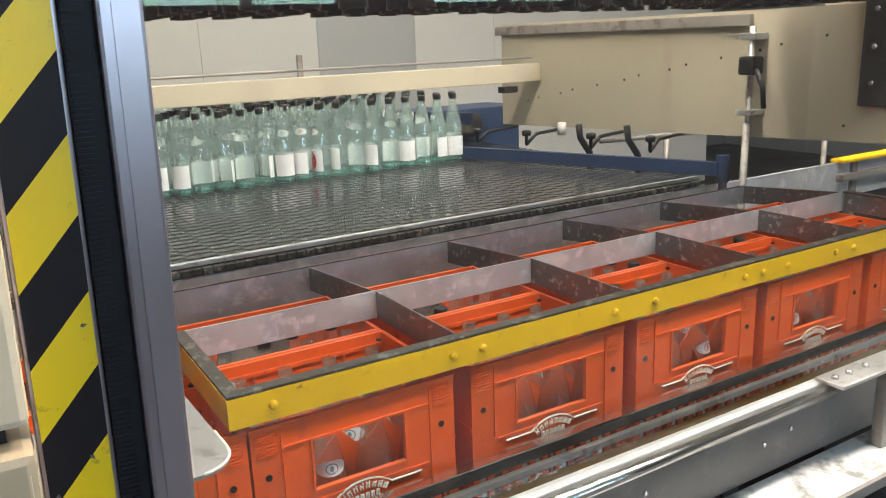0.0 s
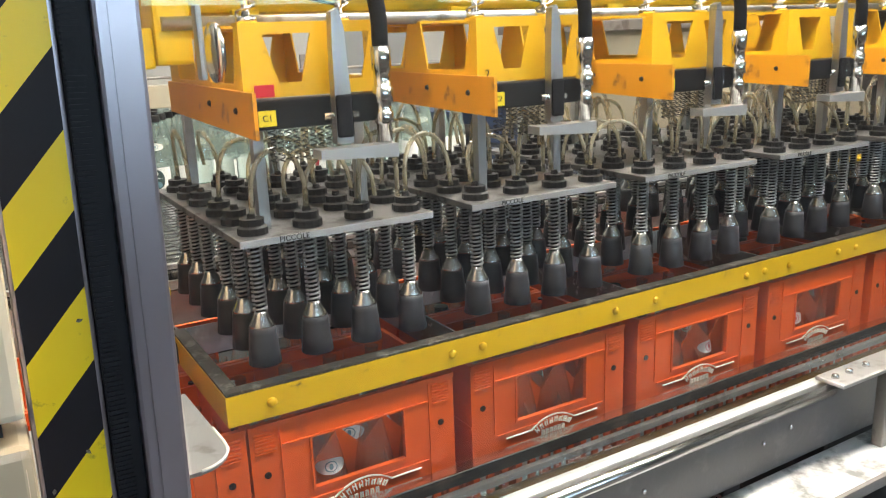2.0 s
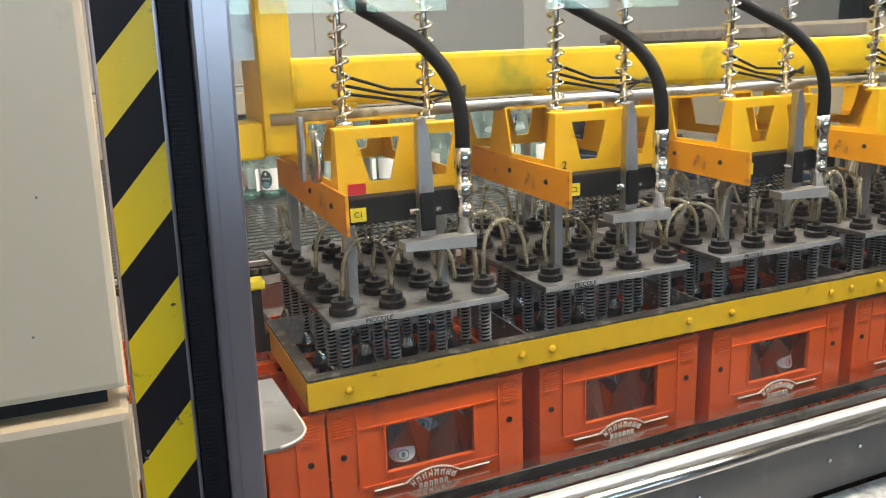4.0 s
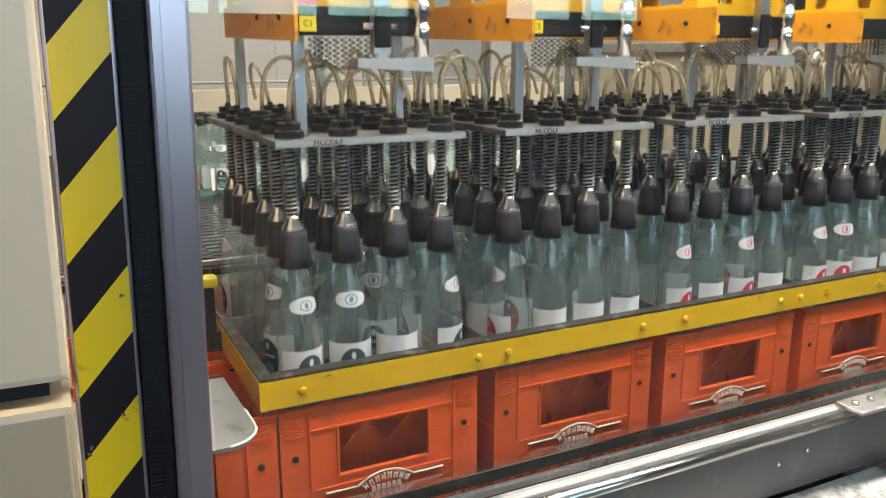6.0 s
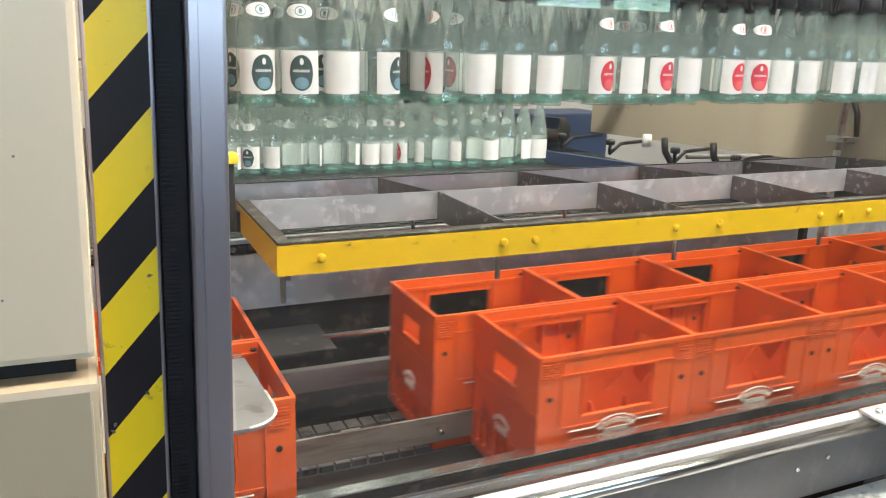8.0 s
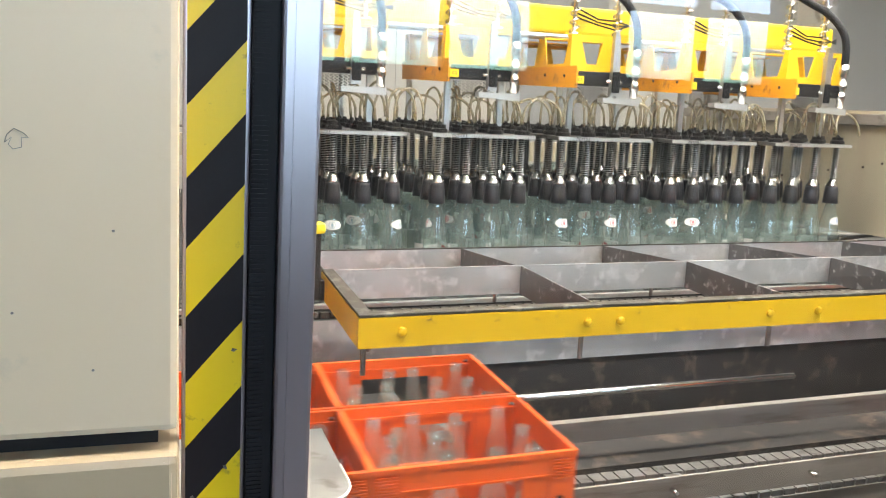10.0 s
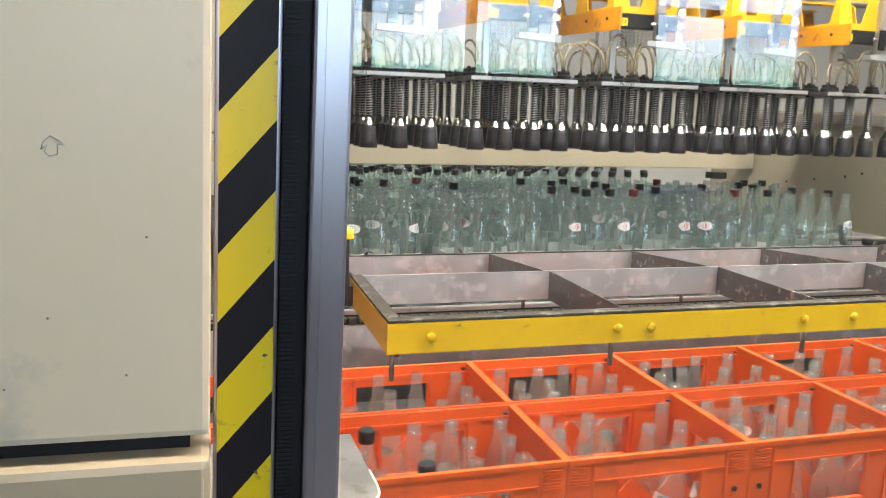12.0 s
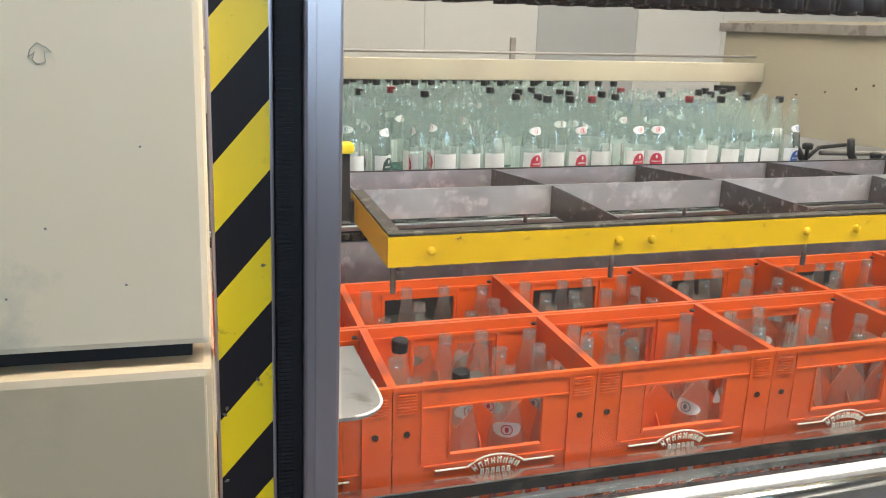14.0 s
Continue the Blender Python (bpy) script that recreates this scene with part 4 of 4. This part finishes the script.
part("spring_bar", box(B(), 0.0, 2.25, 0.085, 0.115, 0.718, 0.735, 0.003), M_STEEL, head)
part("hose_bar", box(B(), 0.0, 2.25, 0.170, 0.192, 0.720, 0.735, 0.003), M_STEEL, head)
for bx in (-0.03, 2.2):
    part("bridge_arm", box(B(), bx, bx + 0.06, 0.085, 0.46, 0.7355, 0.755, 0.003), M_STEEL, head)
part("bridge_post", box(B(), -0.03, 0.03, 0.30, 0.46, 0.4625, 0.735), M_STEEL, head)
part("bridge_post", box(B(), 2.2, 2.26, 0.30, 0.46, 0.4625, 0.735), M_STEEL, head)
for bx in (0.16, 0.62, 1.05, 1.5):
    part("beam_lug", box(B(), bx, bx + 0.05, 0.285, 0.2995, 0.355, 0.372, 0.003), M_BEAM, head)

# shared pieces of the grippers
knob_m = part("cap_nut", turned(B(), [(0.0255, 0.0125), (0.0255, 0.024), (0.020, 0.027), (0.0205, 0.038), (0.008, 0.038), (0.006, 0.046)], 12, smooth=False), M_BLACK, head)
spr = B()
turned(spr, [(0.0078, -0.124), (0.0078, 0.0)], 8, mi=1)
coil(spr, 0.0116, 0.0019, 15, -0.120, -0.006, seg=5, steps=10)
spring_m = part("spring_rod", spr, [M_SPRING, M_BLACK], head)
cone_m = part("cone", turned(B(), [(0.0105, -0.120), (0.0120, -0.127), (0.0210, -0.143), (0.0220, -0.1465)], 16), M_CHROME, head)
cup_m = part("cup", turned(B(), [(0.0222, -0.147), (0.0230, -0.158), (0.0230, -0.164), (0.0244, -0.168), (0.0252, -0.185), (0.0282, -0.212), (0.0245, -0.212), (0.022, -0.18)], 16), M_CUP, head)
hoses = []
for span, hgt in ((0.095, 0.10), (0.13, 0.085), (0.07, 0.115)):
    pts = [(span / 2 - span / 2 * math.cos(math.pi * i / 12), 0.012 * math.sin(math.pi * i / 12), 0.045 + hgt * math.sin(math.pi * i / 12) ** 0.7) for i in range(13)]
    hoses.append(part("hose", sweep(B(), pts, 0.0045, 7), M_HOSE, head))
SHARED = [knob_m, spring_m, cone_m, cup_m, *hoses]
for ob in SHARED:
    ob.parent = None


def yoke(parent):
    bm = B()
    W0, W1, Z0, Z1 = -0.125, 0.115, 0.228, 0.342
    # front plate with two trapezoid cut-outs
    def face(y0, y1):
        cuts = ((-0.092, -0.012, 0.25, 0.325), (0.022, 0.092, 0.25, 0.325))
        prism(bm, [(W0, Z0), (W1, Z0), (W1, 0.25), (W0, 0.25)], y0, y1)
        prism(bm, [(W0, 0.325), (W1, 0.325), (W1, Z1), (W0, Z1)], y0, y1)
        prism(bm, [(W0, 0.25), (-0.070, 0.25), (-0.092, 0.325), (W0, 0.325)], y0, y1)
        prism(bm, [(-0.032, 0.25), (0.040, 0.25), (0.022, 0.325), (-0.012, 0.325)], y0, y1)
        prism(bm, [(0.075, 0.25), (W1, 0.25), (W1, 0.325), (0.092, 0.325)], y0, y1)
    face(0.030, 0.034)
    face(0.50, 0.504)
    box(bm, W0, W1, 0.0345, 0.075, Z1 - 0.004, Z1 + 0.001)
    box(bm, W0, W1, 0.235, 0.285, Z1 - 0.004, Z1 + 0.001)
    box(bm, W0, W1, 0.42, 0.4995, Z1 - 0.004, Z1 + 0.001)
    for x in (W0 - 0.004, W1):
        prism(bm, [(0.03, Z0), (0.5, Z0), (0.5, Z1), (0.46, Z1), (0.43, 0.25), (0.31, 0.25), (0.285, Z1), (0.235, Z1), (0.21, 0.25), (0.075, 0.25), (0.05, Z1), (0.03, Z1)], x, x + 0.004, "x")
    part("yoke", bm, M_YOKE, parent, "warm yellow bracket with trapezoid cut-outs")
    bm = prism(B(), [(-0.035, 0.170), (0.50, 0.185), (0.50, 0.245), (-0.035, 0.240)], W0 - 0.012, W0 - 0.006, "x")
    part("side_plate", bm, M_ORANGE, parent, "scuffed orange side plate")
    part("side_bolt", turned(B(), [(0.006, 0), (0.004, 0.004)], 8), M_DARK, parent).matrix_basis = pose(W0 - 0.012, 0.05, 0.21, 0, -90)
    part("side_bolt", turned(B(), [(0.006, 0), (0.004, 0.004)], 8), M_DARK, parent).matrix_basis = pose(W0 - 0.012, 0.2, 0.215, 0, -90)
    part("valve_bar", box(B(), -0.12, 0.10, 0.004, 0.045, 0.180, 0.226, 0.003), M_BLACK, parent, "black valve bar")
    bm = B()
    for i in range(9):
        coil(bm, 0.0055, 0.0012, 6, 0.125, 0.178, -0.09 + 0.014 * i, 0.03, 4, 9)
    part("coiled_leads", bm, M_BLACK, parent, "row of small coiled leads")
    bm = prism(B(), [(0.002, 0.15), (0.032, 0.15), (0.032, 0.215), (0.026, 0.33), (0.018, 0.36), (0.006, 0.355), (0.004, 0.30)], -0.016, 0.002)
    part("latch", bm, M_STEEL, parent, "grey steel lever latch")
    part("latch_grip", box(B(), 0.003, 0.031, -0.022, -0.0165, 0.16, 0.228, 0.004), M_RUBBER, parent)
    part("latch_pin", sweep(B(), [(-0.014, -0.006, 0.195), (0.046, -0.006, 0.195)], 0.006, 8), M_CHROME, parent)
    bm = turned(B(), [(0.013, 0.145), (0.013, 0.175), (0.016, 0.176), (0.016, 0.195), (0.013, 0.196), (0.013, 0.21), (0.017, 0.211), (0.017, 0.235), (0.014, 0.236), (0.014, 0.262), (0.0165, 0.263), (0.0165, 0.30)], 12, 0.093, -0.006)
    part("hose_fitting", bm, M_CHROME, parent, "bright threaded hose fitting")
    bm = prism(B(), [(-0.03, 0.128), (0.108, 0.120), (0.108, 0.143), (-0.03, 0.143)], -0.024, 0.012)
    part("fitting_arm", bm, M_RAILALU, parent, "bare aluminium arm")
    pts = [(0.093, -0.006, 0.30), (0.092, -0.004, 0.36), (0.080, 0.01, 0.42), (0.045, 0.05, 0.48), (-0.01, 0.10, 0.525), (-0.06, 0.14, 0.57), (-0.08, 0.16, 0.66), (-0.08, 0.16, 0.72)]
    fine = []
    for i in range(len(pts) - 1):
        p0, p1, p2, p3 = (Vector(pts[max(0, min(len(pts) - 1, i + d))]) for d in (-1, 0, 1, 2))
        for s in range(5):
            u = s / 5
            fine.append(0.5 * ((2 * p1) + (p2 - p0) * u + (2 * p0 - 5 * p1 + 4 * p2 - p3) * u * u + (3 * p1 - p0 - 3 * p2 + p3) * u ** 3))
    part("air_hose", sweep(B(), fine + [Vector(pts[-1])], 0.0135, 10), M_RUBBER, parent, "thick black air hose")
    for sx in (-0.098, 0.062):
        bm = B()
        coil(bm, 0.016, 0.0028, 13, 0.345, 0.715, sx, 0.08, 5, 10)
        turned(bm, [(0.007, 0.343), (0.007, 0.718)], 8, sx, 0.08)
        turned(bm, [(0.017, 0.343), (0.017, 0.352)], 12, sx, 0.08)
        part("tension_spring", bm, M_CHROME, parent, "tall bright coil spring")
    bm = B()
    for i, dz in enumerate((0, 0.014, 0.03)):
        sweep(bm, [(-0.09, 0.075, 0.40 + dz), (0.0, 0.10, 0.385 + dz * 0.6), (0.06, 0.085, 0.37 + dz), (0.16, 0.12, 0.40 - dz * 0.5)], 0.003, 6)
    part("leads", bm, M_BLACK, parent, "thin black leads")


plates = []
for k in range(5):
    pl = part("gripper_plate", box(B(), -0.176, 0.176, 0.0, 0.60, 0, 0.012, 0.0015), M_GRIPPLATE, head, "grey aluminium gripper plate")
    pl.matrix_basis = pose(0.2295 + 0.4335 * k, 0.02, 0)
    plates.append(pl)
    part("plate_edge", box(B(), -0.175, 0.175, -0.0020, -0.0002, 0.0005, 0.0115), M_RAILALU, pl, "bright sawn plate edge")
    text_part("PICCOLE", 0.013, pose(-0.085, -0.0024, 0.006, 90), pl, M_INK)
    unit = empty("yoke_unit", pose(0.2225 + 0.4335 * k, 0.02, 0))
    unit.parent = head
    if k == 0:
        yoke(unit)
        first_pieces = list(unit.children)
    else:
        for o in first_pieces:
            c = new(o.name.split(".")[0], o.data)
            c.parent, c.matrix_basis = unit, o.matrix_basis
            if "label" in o:
                c["label"] = o["label"]
    tg = part("number_tag", box(B(), -0.118, -0.090, 0.0015, 0.0035, 0.186, 0.210), M_TAG, unit, "yellow number tag")
    text_part("C%d" % (k + 1), 0.014, pose(-0.104, 0.001, 0.198, 90), unit, M_INK)
    if k == 0:
        part("sticker", box(B(), -0.112, -0.080, 0.0275, 0.0295, 0.229, 0.248), M_RED, unit, "torn red sticker")
        part("pulley", turned(B(), [(0.045, 0), (0.045, 0.008), (0.03, 0.010), (0.012, 0.012)], 20), M_CHROME, unit, "round steel pulley").matrix_basis = pose(-0.16, 0.04, 0.30, 0, -90)
        part("pulley_arm", box(B(), -0.19, -0.18, 0.03, 0.055, 0.26, 0.37, 0.004), M_STEEL, unit)
    if k == 1:
        text_part("2", 0.022, pose(-0.108, 0.0285, 0.242, 90), unit, M_INK)
    for px in (-0.105, 0.075):
        for py in (0.065, 0.515):
            part("upright", box(B(), px - 0.009, px + 0.009, py - 0.009, py + 0.009, 0.012, 0.229), M_STEEL, unit)
    for row in range(6):
        y = 0.043 + 0.094 * (row % 3) + (0.310 if row > 2 else 0)
        for c, dx in enumerate(COLS):
            m = pose(dx + 0.003, y, 0)
            for src, nm in ((knob_m, "cap_nut"), (spring_m, "spring_rod"), (cone_m, "cone"), (cup_m, "cup")):
                again(src, nm, m, pl)
            if (row + c) % 2 == 0 or row == 0:
                h = hoses[(row * 3 + c + k) % 3]
                again(h, "hose", pose(dx + 0.003, y, 0, rnd.uniform(-14, 14), 0, rnd.choice((0, 15, -20, 90, 35) if row else (0, 8, -12))), pl)
for ob in SHARED:
    bpy.data.objects.remove(ob)


def motions():
    # gripper head: seconds, depth, height of the plates
    way = [(0.0, 0.0, 0.17, 1.872), (0.3, 0.0, 0.12, 1.818), (0.5, 0.0, 0.088, 1.765), (0.6, 0.0, 0.06, 1.735), (0.9, 0.0, 0.015, 1.622), (1.2, 0.0, 0.0, 1.51), (1.5, 0.0, 0.0, 1.405), (1.8, 0.0, 0.0, 1.322), (2.1, 0.0, 0.0, 1.275),
           (2.5, 0.0, 0.0, 1.240), (2.7, 0.0, 0.0, 1.222), (3.2, 0.0, 0.0, 1.160), (3.7, 0.0, 0.0, 1.139), (4.3, 0.0, 0.0, 1.139), (4.6, 0.0, 0.0, 1.158), (4.8, 0.0, 0.0, 1.188), (5.0, 0.0, 0.0, 1.220), (5.5, 0.0, 0.0, 1.325),
           (6.0, 0.0, 0.0, 1.449), (6.5, 0.0, 0.0, 1.605), (7.0, -0.006, 0.097, 1.752), (7.5, -0.012, 0.240, 1.866), (8.0, -0.018, 0.425, 1.928), (8.5, -0.021, 0.650, 1.921), (9.0, -0.022, 0.868, 1.833),
           (9.2, -0.022, 0.965, 1.774), (9.7, -0.015, 1.11, 1.60), (10.1, -0.010, 1.135, 1.505), (10.5, -0.008, 1.135, 1.503), (11.0, -0.005, 1.135, 1.505), (11.3, 0.0, 1.13, 1.535), (11.5, 0.0, 1.12, 1.58),
           (12.0, 0.0, 1.08, 1.705), (12.5, 0.0, 0.98, 1.835), (13.0, 0.0, 0.82, 1.892), (13.5, 0.0, 0.60, 1.893), (14.0, 0.0, 0.38, 1.874)]
    walk(head, [(s, pose(x, y, z)) for s, x, y, z in way])
    drop = 0.478
    grip, let_go = 4.3, 10.5
    drift = [(11.0, 0, 0), (11.5, -0.003, 0.02), (12.0, -0.012, 0.09), (12.5, -0.03, 0.155), (13.0, -0.04, 0.235), (13.5, -0.05, 0.305), (14.0, -0.06, 0.375)]
    for ob, x, y, spin in LIFTED:
        rows = [(0.0, pose(x, y, 1.139 - drop, 0, 0, spin)), (grip, pose(x, y, 1.139 - drop, 0, 0, spin))]
        rows += [(s, pose(x + dx, y + dy, z - drop, 0, 0, spin)) for s, dx, dy, z in way if grip < s < let_go]
        rows += [(s, pose(x + dx - 0.008, y + 1.135 + dy, TZ + 0.001, 0, 0, spin)) for s, dx, dy in [(10.5, 0, 0)] + drift]
        walk(ob, rows)
    for ob, x, y, spin in FAR:
        spin = math.degrees(ob.matrix_basis.to_euler().z)
        walk(ob, [(0.0, pose(x, y, TZ + 0.001, 0, 0, spin))] + [(s, pose(x + dx, y + dy, TZ + 0.001, 0, 0, spin)) for s, dx, dy in drift])
    walk(crowd, [(0.0, pose(0, 0, 0))] + [(s, pose(dx, dy, 0)) for s, dx, dy in drift])
    # centring frame
    walk(fr, [(0.0, pose(0, 0, 1.055)), (6.9, pose(0, 0, 1.055)), (7.05, pose(0, 0, 1.062)), (7.2, pose(0, 0, 1.095)), (7.35, pose(0, 0, 1.15)), (7.5, pose(0, 0, 1.205)), (7.65, pose(0, 0, 1.248)), (7.8, pose(0, 0, 1.263)), (8.0, pose(0, 0, 1.266)), (14.0, pose(0, 0, 1.266))])
    # the emptied crates leave
    out = [(7.0, 0.0), (7.2, 0.015), (7.35, 0.05), (7.5, 0.108), (7.75, 0.28), (8.0, 0.495), (8.25, 0.71), (8.5, 0.91), (9.0, 1.332), (9.2, 1.497), (10.0, 2.2), (11.0, 2.75), (11.6, 2.85)]
    for ob, k, y in OLD:
        rest = 0.033 + 0.435 * k
        lag = 0.1 if y > 0.1 else 0.0
        walk(ob, [(0.0, pose(rest, y, CZ))] + [(s, pose(max(rest, 0.033 + d + 0.397 * k - lag * min(1, d * 5) * (0.8 if d > 1.2 else 1)), y, CZ)) for s, d in out] + [(14.0, pose(0.033 + 2.85 + 0.397 * k - lag * 0.8, y, CZ))])
    # the next batch comes in
    come = [(9.3, 0.0), (9.6, 0.09), (10.0, 0.40), (10.6, 0.88), (11.0, 1.20), (11.3, 1.428), (11.5, 1.53), (11.7, 1.73), (11.85, 1.84), (12.0, 1.907), (12.2, 1.955), (12.5, 1.969), (14.0, 1.969)]
    for ob, x, y in NEXT:
        walk(ob, [(0.0, pose(x, y, CZ))] + [(s, pose(x + d, y, CZ)) for s, d in come])
    for ob, x, y, z, tx, ty, spin in CARRIED:
        walk(ob, [(0.0, pose(x, y, z, tx, ty, spin))] + [(s, pose(x + d, y, z, tx, ty, spin)) for s, d in come])


motions()
